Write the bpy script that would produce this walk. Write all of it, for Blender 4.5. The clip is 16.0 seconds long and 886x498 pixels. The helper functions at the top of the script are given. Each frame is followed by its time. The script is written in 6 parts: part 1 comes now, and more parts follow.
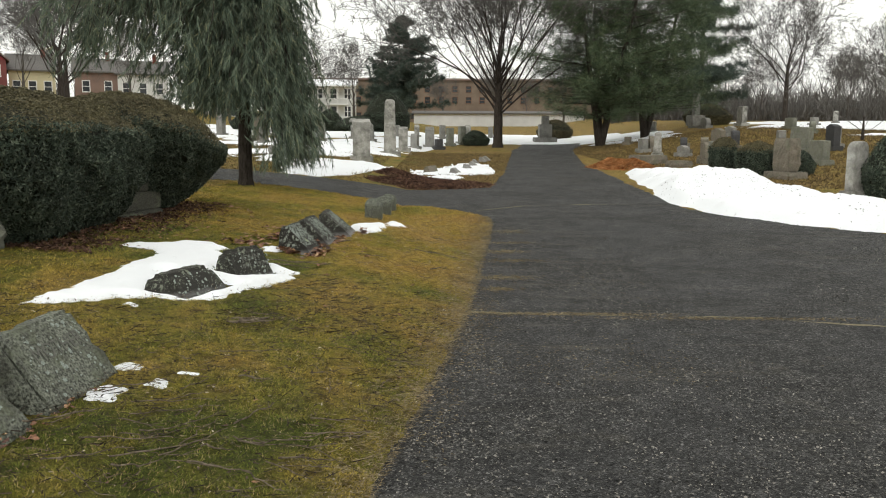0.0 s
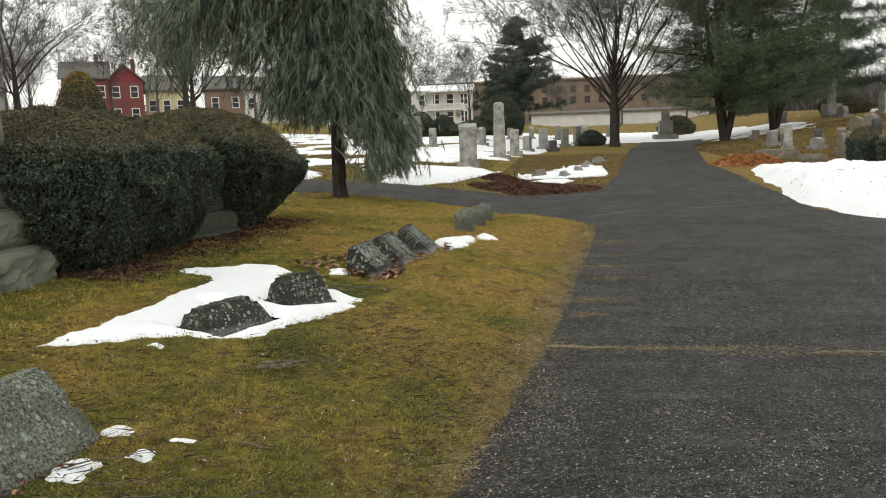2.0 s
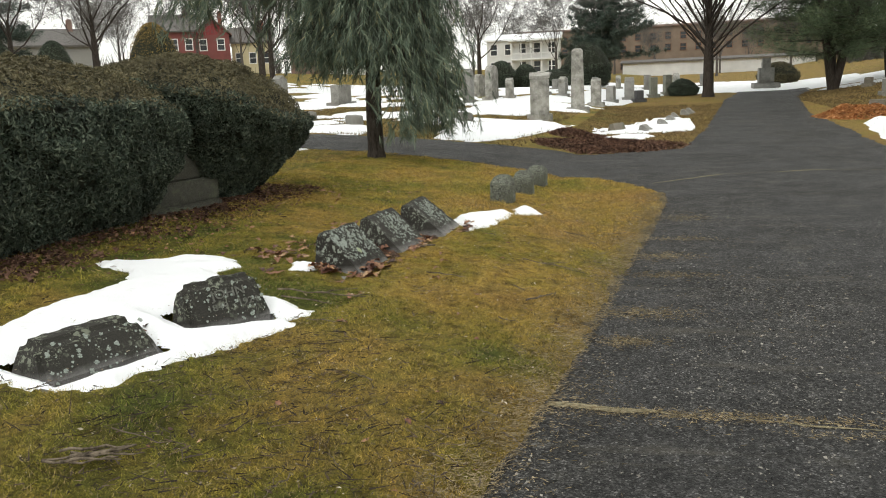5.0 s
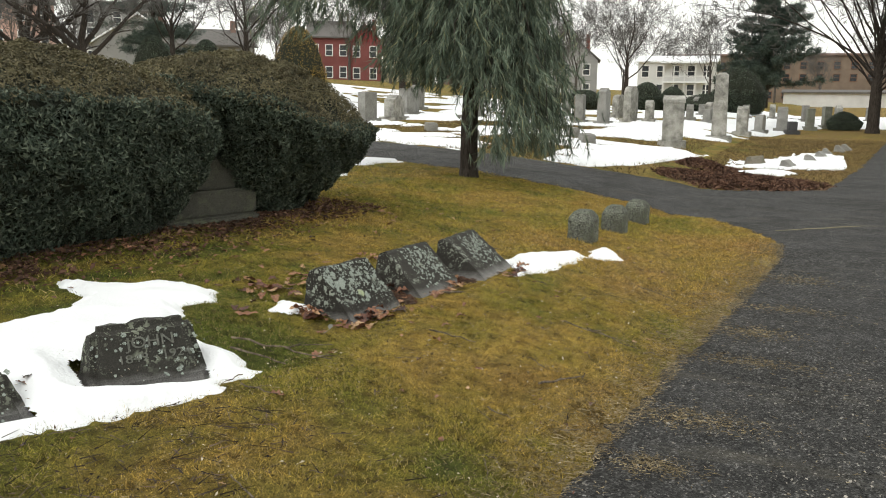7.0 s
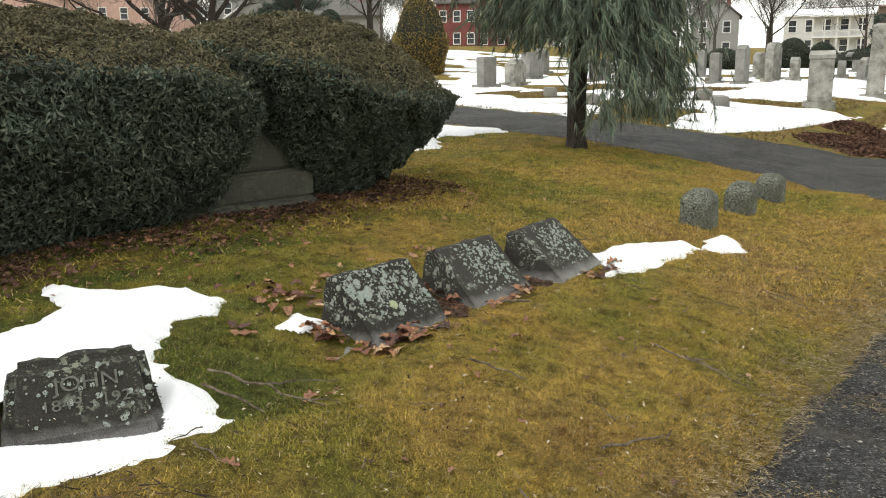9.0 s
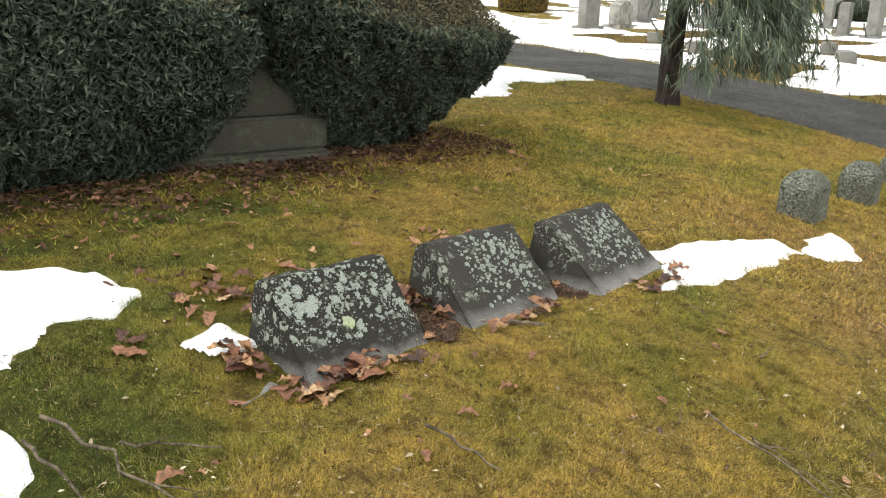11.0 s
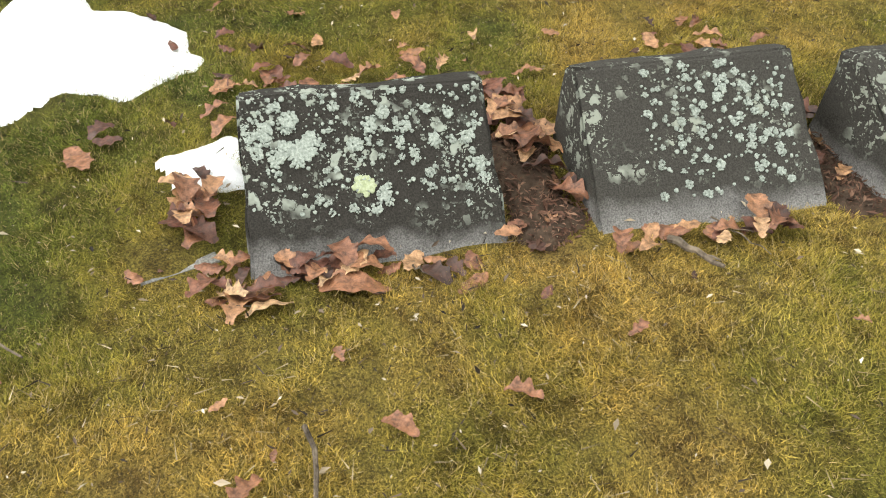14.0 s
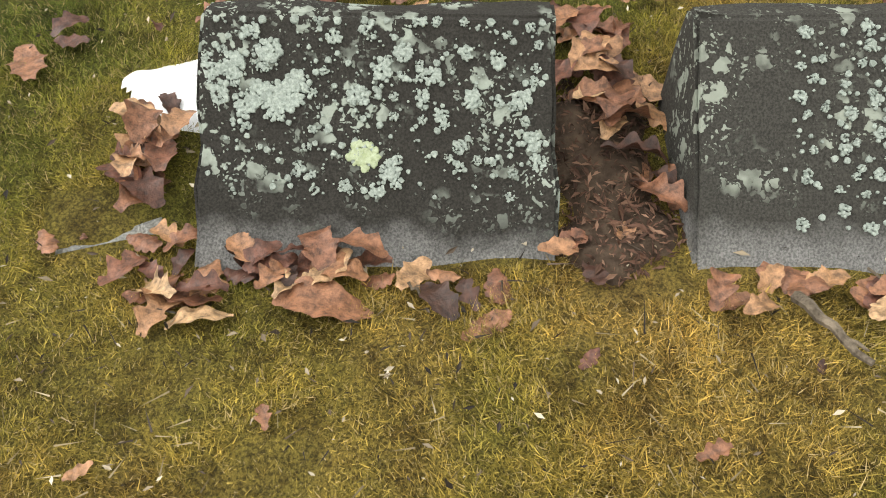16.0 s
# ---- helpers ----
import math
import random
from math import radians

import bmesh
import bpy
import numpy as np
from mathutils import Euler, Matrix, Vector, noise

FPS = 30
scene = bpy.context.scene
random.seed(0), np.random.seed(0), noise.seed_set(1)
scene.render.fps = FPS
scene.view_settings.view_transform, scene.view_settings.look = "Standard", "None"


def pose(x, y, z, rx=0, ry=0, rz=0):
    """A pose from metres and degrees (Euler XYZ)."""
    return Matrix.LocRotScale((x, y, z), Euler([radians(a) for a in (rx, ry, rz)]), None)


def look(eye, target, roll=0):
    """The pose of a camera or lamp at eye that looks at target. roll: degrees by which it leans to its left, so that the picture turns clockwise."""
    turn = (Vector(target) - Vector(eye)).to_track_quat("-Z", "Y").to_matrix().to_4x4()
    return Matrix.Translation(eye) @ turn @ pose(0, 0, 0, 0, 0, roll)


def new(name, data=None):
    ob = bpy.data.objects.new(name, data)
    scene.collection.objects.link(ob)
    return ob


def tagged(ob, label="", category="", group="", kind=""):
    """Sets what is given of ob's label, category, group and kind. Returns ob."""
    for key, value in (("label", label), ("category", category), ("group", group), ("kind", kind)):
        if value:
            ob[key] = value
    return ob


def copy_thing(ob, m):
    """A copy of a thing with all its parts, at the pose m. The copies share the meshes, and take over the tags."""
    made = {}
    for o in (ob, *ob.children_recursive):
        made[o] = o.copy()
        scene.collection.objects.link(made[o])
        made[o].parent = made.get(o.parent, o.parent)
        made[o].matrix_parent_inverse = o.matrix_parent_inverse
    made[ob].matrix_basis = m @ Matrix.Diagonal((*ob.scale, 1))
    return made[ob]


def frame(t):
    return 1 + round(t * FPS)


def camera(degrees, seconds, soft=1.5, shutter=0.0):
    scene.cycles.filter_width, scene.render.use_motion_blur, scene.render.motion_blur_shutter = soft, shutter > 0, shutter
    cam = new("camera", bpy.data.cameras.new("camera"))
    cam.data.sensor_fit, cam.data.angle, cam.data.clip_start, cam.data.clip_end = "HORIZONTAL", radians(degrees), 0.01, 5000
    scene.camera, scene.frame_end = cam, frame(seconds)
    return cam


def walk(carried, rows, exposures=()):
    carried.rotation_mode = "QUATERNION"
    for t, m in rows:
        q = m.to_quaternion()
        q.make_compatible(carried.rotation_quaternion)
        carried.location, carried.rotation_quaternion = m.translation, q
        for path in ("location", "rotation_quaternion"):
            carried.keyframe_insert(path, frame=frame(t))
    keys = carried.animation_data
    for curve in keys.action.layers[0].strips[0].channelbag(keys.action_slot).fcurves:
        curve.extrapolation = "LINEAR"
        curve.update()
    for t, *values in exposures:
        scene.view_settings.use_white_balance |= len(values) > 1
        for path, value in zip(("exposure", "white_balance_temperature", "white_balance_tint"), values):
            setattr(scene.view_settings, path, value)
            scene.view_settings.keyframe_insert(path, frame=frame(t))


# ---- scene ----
cam = camera(55.8, 16.0, soft=1.0)
PATH = [
    (0, (-0.033, 0.338, 1.515), (-0.029, 2.317, 1.227), 0.3),
    (0.5, (0.061, 0.586, 1.518), (0.025, 2.562, 1.206), -0.5),
    (1, (0.251, 0.777, 1.541), (-0.009, 2.736, 1.229), -1.5),
    (1.5, (0.339, 0.967, 1.515), (0.006, 2.911, 1.182), -2.3),
    (2, (0.327, 1.279, 1.534), (0.04, 3.239, 1.257), -2.1),
    (2.5, (0.389, 1.529, 1.515), (0.063, 3.476, 1.193), -2.1),
    (3, (0.513, 1.856, 1.536), (0.089, 3.788, 1.238), -2.5),
    (3.5, (0.562, 2.296, 1.474), (0.139, 4.224, 1.152), -3.0),
    (3.7, (0.565, 2.452, 1.49), (0.14, 4.38, 1.166), -2.6),
    (5.8, (0.958, 3.921, 1.483), (0.295, 5.765, 1.083), -3.2),
    (6, (1.06, 4.048, 1.483), (0.333, 5.873, 1.108), -3.0),
    (6.5, (1.153, 4.353, 1.492), (0.354, 6.145, 1.105), -1.5),
    (7, (1.042, 4.738, 1.479), (0.239, 6.537, 1.136), 0.8),
    (7.5, (0.978, 5.022, 1.472), (0.087, 6.776, 1.113), 1.5),
    (8, (0.952, 5.368, 1.482), (-0.061, 7.051, 1.105), -0.5),
    (8.2, (0.942, 5.475, 1.481), (-0.079, 7.15, 1.092), -0.8),
    (10.3, (0.764, 6.766, 1.416), (-0.391, 8.332, 0.954), 0.1),
    (10.5, (0.688, 6.893, 1.422), (-0.471, 8.453, 0.951), 0.3),
    (11, (0.587, 7.169, 1.432), (-0.639, 8.646, 0.871), 1.8),
    (11.5, (0.549, 7.546, 1.427), (-0.823, 8.835, 0.751), 0.7),
    (12, (0.458, 7.825, 1.389), (-0.929, 8.982, 0.531), 0.6),
    (12.5, (0.303, 8.124, 1.374), (-1.11, 9.152, 0.401), 2.5),
    (13, (0.304, 8.426, 1.344), (-1.213, 9.221, 0.311), -0.8),
    (13.5, (0.286, 8.662, 1.332), (-1.296, 9.249, 0.259), -2.1),
    (14, (0.13, 8.866, 1.3), (-1.436, 9.292, 0.131), -1.2),
    (14.5, (0.03, 9.105, 1.269), (-1.56, 9.295, 0.07), -3.6),
    (15, (-0.104, 9.231, 1.232), (-1.662, 9.297, -0.02), -3.3),
    (15.5, (-0.311, 9.204, 1.153), (-1.799, 9.304, -0.18), -1.3),
    (16, (-0.395, 9.179, 1.138), (-1.834, 9.267, -0.249), -0.8),
]
walk(cam, [(t, look(eye, target, roll)) for t, eye, target, roll in PATH],
     exposures=((0, -0.02), (2.5, 0.0), (3.5, 0.08), (6, 0.2), (8, 0.25), (10.5, 0.62), (12, 0.92), (13, 1.08), (14.5, 1.10), (16, 0.94)))

# ---- world and light: an even overcast sky ----
world = bpy.data.worlds.new("overcast")
scene.world = world
world.use_nodes = True
wn = world.node_tree
bg = wn.nodes["Background"]
sky = wn.nodes.new("ShaderNodeTexSky")
sky.sky_type = 'NISHITA'
sky.sun_disc = False
sky.sun_elevation, sky.sun_rotation = radians(42), radians(200)
sky.air_density, sky.dust_density, sky.ozone_density = 1.0, 4.0, 1.0
veil = wn.nodes.new("ShaderNodeHueSaturation")
veil.inputs["Saturation"].default_value = 0.15
cloud = wn.nodes.new("ShaderNodeMix")
cloud.data_type = 'RGBA'
cloud.inputs[0].default_value = 0.8
cloud.inputs[7].default_value = (8.55, 8.58, 8.05, 1)
wn.links.new(sky.outputs[0], veil.inputs["Color"])
wn.links.new(veil.outputs[0], cloud.inputs[6])
wn.links.new(cloud.outputs[2], bg.inputs[0])
bg.inputs[1].default_value = 0.15
sun = new("sun", bpy.data.lights.new("sun", 'SUN'))
sun.data.energy, sun.data.angle, sun.data.color = 0.5, radians(40), (1.0, 0.97, 0.93)
sun.matrix_world = look((0, 0, 30), (6, 26, 0))


# ---- numbers of the terrain ----
def ss(a, b, v):
    t = np.clip((np.asarray(v, float) - a) / (b - a), 0, 1)
    return t * t * (3 - 2 * t)


def H(x, y):
    """Height of the ground: a lawn that swells up from the drive, a field rising far off, a low hill beyond the drive."""
    x, y = np.asarray(x, float), np.asarray(y, float)
    e = np.interp(y, (0, 3.5, 5.5, 8, 10, 16), (-.8, -.36, -.06, .26, .38, -.85))
    z = 0.44 * (1 - np.exp(-np.maximum(0, e - x) / 2.1))
    z = z + 0.05 * ss(2, 4.5, -x)
    z = z - 0.05 * np.exp(-((x + 1.36) / 0.26) ** 2) * ss(6.6, 7.3, y) * (1 - ss(10.9, 11.4, y))
    z = z + 0.010 * np.clip(y - 18, 0, 42)
    r = np.hypot(x, y)
    z = z + 0.012 * np.clip(r - 42, 0, 300)
    z = z + 2.7 * ss(10, 65, -x) * ss(30, 80, r)
    z = z + 1.3 * ss(4, 16, x - 0.09 * y + 2) * ss(18, 50, y)
    return z


def h1(x, y):
    return float(H(x, y))


def hash2(i, j, seed):
    n = (i.astype(np.int64) * 374761393 + j.astype(np.int64) * 668265263 + seed * 2147483647) & 0x7fffffff
    n = ((n ^ (n >> 13)) * 1274126177) & 0x7fffffff
    return ((n ^ (n >> 16)) & 0xffff) / 65535.0


def vn(x, y, f, seed=0):
    """Smooth value noise, -1 to 1."""
    x, y = np.asarray(x, float) * f, np.asarray(y, float) * f
    i, j = np.floor(x), np.floor(y)
    u, v = x - i, y - j
    u, v = u * u * (3 - 2 * u), v * v * (3 - 2 * v)
    a, b = hash2(i, j, seed), hash2(i + 1, j, seed)
    c, d = hash2(i, j + 1, seed), hash2(i + 1, j + 1, seed)
    return 2 * (a + (b - a) * u + (c - a) * v + (a - b - c + d) * u * v) - 1


def fbm(x, y, f, seed=0, n=4):
    return sum(vn(x, y, f * 2 ** k, seed + k) * 0.5 ** k for k in range(n))


def inside(px, py, poly):
    """Signed distance to a closed outline, positive inside."""
    px, py = np.asarray(px, float), np.asarray(py, float)
    best = np.full(px.shape, 1e9)
    odd = np.zeros(px.shape, bool)
    for (x0, y0), (x1, y1) in zip(poly, poly[1:] + poly[:1]):
        dx, dy = x1 - x0, y1 - y0
        k = np.clip(((px - x0) * dx + (py - y0) * dy) / (dx * dx + dy * dy + 1e-12), 0, 1)
        best = np.minimum(best, np.hypot(px - x0 - k * dx, py - y0 - k * dy))
        cut = (y0 > py) != (y1 > py)
        if abs(dy) > 1e-9:
            odd ^= cut & (px < (py - y0) / dy * dx + x0)
    return np.where(odd, best, -best)


# ---- materials ----
class Nodes:
    """A small shorthand for node materials."""

    def __init__(self, name):
        self.m = bpy.data.materials.new(name)
        self.m.use_nodes = True
        self.t = self.m.node_tree
        self.b = self.t.nodes["Principled BSDF"]
        self.geo = self.t.nodes.new("ShaderNodeNewGeometry")
        self.tc = self.t.nodes.new("ShaderNodeTexCoord")
        self.co = self.tc.outputs["Object"]

    def put(self, sock, v):
        if isinstance(v, bpy.types.NodeSocket):
            self.t.links.new(v, sock)
        elif isinstance(v, (tuple, list)) and len(v) == 3 and sock.type == 'RGBA':
            sock.default_value = (*v, 1)
        else:
            sock.default_value = v

    def noise(self, scale, detail=4, rough=0.55, co=None, out=0):
        n = self.t.nodes.new("ShaderNodeTexNoise")
        self.put(n.inputs["Vector"], co or self.co)
        n.inputs["Scale"].default_value, n.inputs["Detail"].default_value, n.inputs["Roughness"].default_value = scale, detail, rough
        return n.outputs[out]

    def cells(self, scale, rand=1.0, out="Distance", feature='F1', co=None):
        n = self.t.nodes.new("ShaderNodeTexVoronoi")
        n.feature = feature
        self.put(n.inputs["Vector"], co or self.co)
        n.inputs["Scale"].default_value, n.inputs["Randomness"].default_value = scale, rand
        return n.outputs[out]

    def ramp(self, fac, *stops):
        n = self.t.nodes.new("ShaderNodeValToRGB")
        e = n.color_ramp.elements
        while len(e) < len(stops):
            e.new(0.5)
        for k, (p, c) in zip(e, stops):
            k.position = p
            k.color = (*c, 1) if isinstance(c, tuple) else (c, c, c, 1)
        self.put(n.inputs[0], fac)
        return n.outputs[0]

    def mix(self, fac, a, b, mode='MIX'):
        n = self.t.nodes.new("ShaderNodeMix")
        n.data_type, n.blend_type = 'RGBA', mode
        self.put(n.inputs[0], fac)
        self.put(n.inputs[6], a)
        self.put(n.inputs[7], b)
        return n.outputs[2]

    def math(self, op, a, b=0.0):
        n = self.t.nodes.new("ShaderNodeMath")
        n.operation = op
        self.put(n.inputs[0], a)
        self.put(n.inputs[1], b)
        return n.outputs[0]

    def axis(self, k, co=None):
        n = self.t.nodes.new("ShaderNodeSeparateXYZ")
        self.put(n.inputs[0], co or self.co)
        return n.outputs[k]

    def island(self):
        return self.geo.outputs["Random Per Island"]

    def done(self, colour, rough=0.8, bump=None, depth=0.01, strength=0.6, spec=0.3):
        self.put(self.b.inputs["Base Color"], colour)
        self.put(self.b.inputs["Roughness"], rough)
        self.b.inputs["Specular IOR Level"].default_value = spec
        if bump is not None:
            n = self.t.nodes.new("ShaderNodeBump")
            n.inputs["Strength"].default_value, n.inputs["Distance"].default_value = strength, depth
            self.put(n.inputs["Height"], bump)
            self.t.links.new(n.outputs[0], self.b.inputs["Normal"])
        return self.m


def lawn_tone(n):
    """Winter turf: mossy green, straw yellow and brown by turns; straw towards the drive's edge."""
    big = n.noise(0.55, 3)
    mid = n.noise(2.6, 4)
    dry = n.math('ADD', n.math('MULTIPLY', big, 0.75), n.math('MULTIPLY', mid, 0.45))
    far = n.ramp(n.math('MULTIPLY', n.axis(1), 0.02), (0.06, 0.0), (0.14, 0.055), (0.19, 0.085), (0.36, 0.16))
    edge = n.ramp(n.math('MULTIPLY', n.math('ADD', n.axis(0), 2.4), 0.4), (0.25, 0.0), (0.60, 0.05), (0.95, 0.095))
    dry = n.math('SUBTRACT', n.math('ADD', n.math('ADD', dry, far), edge), 0.115)
    tone = n.ramp(dry, (0.45, (0.100, 0.125, 0.026)), (0.54, (0.195, 0.183, 0.038)), (0.66, (0.295, 0.222, 0.062)), (0.84, (0.29, 0.19, 0.072)))
    tufts = n.ramp(n.noise(13, 5, 0.7), (0.36, (0.50, 0.47, 0.44)), (0.50, (0.94, 0.94, 0.92)), (0.66, (1.22, 1.18, 1.10)))
    bare = n.ramp(n.noise(34, 4, 0.7), (0.32, (0.52, 0.48, 0.43)), (0.45, (1.06, 1.05, 1.0)))
    return n.mix(1.0, n.mix(1.0, tone, tufts, 'MULTIPLY'), bare, 'MULTIPLY')


def make_lawn():
    n = Nodes("turf")
    tone = lawn_tone(n)
    fine = n.noise(190, 6, 0.8)
    soil = n.ramp(n.noise(9, 5, 0.65), (0.60, 0.0), (0.70, 1.0))
    c = n.mix(n.ramp(fine, (0.42, 0.0), (0.60, 1.0)), n.mix(0.75, tone, (0.02, 0.018, 0.008)), n.mix(1.0, tone, (1.25, 1.22, 1.1), 'MULTIPLY'))
    c = n.mix(n.math('MULTIPLY', soil, 0.4), c, (0.06, 0.04, 0.02))
    return n.done(c, 0.9, n.math('ADD', fine, n.noise(14, 4)), 0.02, 0.9, 0.15)


def make_blades():
    n = Nodes("grass_blades")
    tone = lawn_tone(n)
    c = n.mix(n.ramp(n.island(), (0.0, 0.0), (1.0, 1.0)), n.mix(1.0, tone, (0.26, 0.30, 0.22), 'MULTIPLY'), n.mix(1.0, tone, (2.35, 2.2, 1.95), 'MULTIPLY'))
    straw = n.ramp(n.math('FRACT', n.math('MULTIPLY', n.island(), 37.0)), (0.86, 0.0), (0.90, 1.0))
    c = n.mix(straw, c, (0.46, 0.35, 0.16))
    return n.done(c, 0.7, spec=0.2)


def make_asphalt():
    n = Nodes("asphalt")
    grit = n.cells(130)
    stone = n.ramp(n.cells(130, out="Color"), (0.0, 0.010), (0.45, 0.022), (0.75, 0.055), (0.92, 0.14), (1.0, 0.36))
    coarse = n.ramp(n.cells(48, out="Color"), (0.15, 0.45), (0.85, 1.6))
    base = n.mix(1.0, n.mix(1.0, stone, coarse, 'MULTIPLY'), (1.0, 0.985, 0.955), 'MULTIPLY')
    worn = n.ramp(n.noise(0.6, 4), (0.42, 0.0), (0.68, 1.0))
    c = n.mix(n.math('MULTIPLY', worn, 0.30), base, n.mix(1.0, base, (1.9, 1.85, 1.7), 'MULTIPLY'))
    blotch = n.ramp(n.noise(2.6, 6, 0.75), (0.32, 0.5), (0.68, 1.55))
    c = n.mix(1.0, c, blotch, 'MULTIPLY')
    across = n.t.nodes.new("ShaderNodeMapping")
    n.put(across.inputs[0], n.co)
    across.inputs["Scale"].default_value = (0.45, 2.6, 1)
    silt = n.ramp(n.noise(1.0, 6, 0.72, co=across.outputs[0]), (0.56, 0.0), (0.70, 1.0))
    c = n.mix(n.math('MULTIPLY', silt, 0.38), c, (0.15, 0.135, 0.10))
    moss = n.ramp(n.noise(1.3, 6, 0.7), (0.58, 0.0), (0.72, 1.0))
    c = n.mix(n.math('MULTIPLY', moss, 0.25), c, (0.13, 0.11, 0.06))
    return n.done(c, n.ramp(worn, (0.0, 0.66), (1.0, 0.88)), n.math('ADD', grit, n.noise(60, 4, 0.8)), 0.012, 1.0, 0.3)


def make_snow(name="snow", dirty=0.25):
    n = Nodes(name)
    d = n.ramp(n.noise(9, 6, 0.7), (0.62, 0.0), (0.74, 1.0))
    c = n.mix(n.math('MULTIPLY', d, dirty), (0.86, 0.88, 0.90), (0.30, 0.27, 0.23))
    return n.done(c, 0.6, n.math('ADD', n.noise(45, 5, 0.7), n.noise(8, 4)), 0.02, 0.5, 0.4)


def make_granite(name, a, b, stain=0.5, grain=220, moss=0.0):
    n = Nodes(name)
    sp = n.ramp(n.noise(grain, 2, 0.6), (0.35, 0.0), (0.65, 1.0))
    c = n.mix(sp, a, b)
    st = n.ramp(n.noise(3.2, 6, 0.65), (0.40, 0.0), (0.68, 1.0))
    c = n.mix(n.math('MULTIPLY', st, stain), c, (0.045, 0.043, 0.038))
    if moss:
        mo = n.ramp(n.noise(7, 6, 0.7), (0.50, 0.0), (0.64, 1.0))
        c = n.mix(n.math('MULTIPLY', mo, moss), c, (0.16, 0.18, 0.11))
    return n.done(c, 0.85, n.math('ADD', n.noise(40, 6, 0.7), n.math('MULTIPLY', sp, 0.3)), 0.012, 0.7, 0.25)


def make_lichen_stone(name, dark, pale, amount):
    """Weathered granite, black-crusted above, with spots of crust lichen of several sizes."""
    n = Nodes(name)
    sp = n.ramp(n.noise(260, 2, 0.6), (0.35, 0.0), (0.65, 1.0))
    clean = n.mix(sp, (0.18, 0.177, 0.172), (0.41, 0.40, 0.388))
    crust = n.mix(sp, dark, tuple(2.2 * v for v in dark))
    up = n.math('ADD', n.axis(2), n.math('MULTIPLY', n.noise(7, 5, 0.6), 0.10))
    c = n.mix(n.ramp(n.math('MULTIPLY', up, 2.0), (0.10, 0.0), (0.26, 1.0)), clean, crust)
    wob = n.mix(0.06, n.co, n.noise(30, 3, out="Color"))
    gate = n.ramp(n.noise(6, 4, 0.6), (0.5 - amount, 0.0), (0.60 - amount, 1.0))
    spots = None
    for sc, lim in ((26, 0.42), (55, 0.36), (110, 0.30)):
        s = n.ramp(n.cells(sc, co=wob), (lim - 0.05, 1.0), (lim, 0.0))
        pick = n.ramp(n.cells(sc, out="Color", co=wob), (0.42, 0.0), (0.46, 1.0))
        s = n.math('MULTIPLY', s, pick)
        spots = s if spots is None else n.math('MAXIMUM', spots, s)
    high = n.ramp(n.math('MULTIPLY', n.axis(2), 2.0), (0.12, 0.0), (0.26, 1.0))
    spots = n.math('MULTIPLY', n.math('MULTIPLY', spots, gate), high)
    tone = n.mix(n.noise(18, 3), pale, tuple(0.72 * v for v in pale))
    c = n.mix(n.math('MULTIPLY', spots, 0.9), c, tone)
    return n.done(c, 0.9, n.math('ADD', n.math('MULTIPLY', spots, 0.8), n.noise(70, 5, 0.7)), 0.006, 0.8, 0.2)


def make_plain(name, a, b, scale=20, rough=0.8, depth=0.005, spec=0.3, island=0.0, strength=0.6):
    n = Nodes(name)
    f = n.noise(scale, 5, 0.6)
    c = n.mix(n.ramp(f, (0.35, 0.0), (0.65, 1.0)), a, b)
    if island:
        c = n.mix(n.math('MULTIPLY', n.island(), island), c, tuple(0.35 * v for v in a))
    return n.done(c, rough, f, depth, strength, spec)


def make_leafy(name, stops, rough=0.6, spec=0.3):
    n = Nodes(name)
    c = n.ramp(n.island(), *stops)
    patch = n.ramp(n.noise(2.5, 3), (0.35, 0.65), (0.65, 1.15))
    return n.done(n.mix(1.0, c, patch, 'MULTIPLY'), rough, spec=spec)


def make_bark(name, a, b):
    n = Nodes(name)
    stretch = n.t.nodes.new("ShaderNodeMapping")
    n.put(stretch.inputs[0], n.co)
    stretch.inputs["Scale"].default_value = (1, 1, 0.22)
    f = n.noise(26, 6, 0.7, co=stretch.outputs[0])
    return n.done(n.mix(n.ramp(f, (0.35, 0.0), (0.65, 1.0)), a, b), 0.95, f, 0.03, 0.9, 0.15)


def make_brick(name, a, b, mortar, scale=1.0):
    n = Nodes(name)
    k = n.t.nodes.new("ShaderNodeTexBrick")
    n.put(k.inputs["Vector"], n.co)
    n.put(k.inputs["Color1"], a)
    n.put(k.inputs["Color2"], b)
    n.put(k.inputs["Mortar"], mortar)
    k.inputs["Scale"].default_value = 4.0 * scale
    stain = n.ramp(n.noise(0.5, 5), (0.3, 0.75), (0.7, 1.1))
    return n.done(n.mix(1.0, k.outputs[0], stain, 'MULTIPLY'), 0.9, k.outputs[1], 0.01, 0.4, 0.2)


def make_siding(name, a):
    n = Nodes(name)
    w = n.t.nodes.new("ShaderNodeTexWave")
    w.bands_direction = 'Z'
    n.put(w.inputs["Vector"], n.co)
    w.inputs["Scale"].default_value = 1.6
    w.wave_profile = 'SAW'
    c = n.mix(n.ramp(n.noise(0.7, 5), (0.3, 0.0), (0.7, 1.0)), a, tuple(0.86 * v for v in a))
    return n.done(c, 0.7, w.outputs[0], 0.03, 0.5, 0.3)


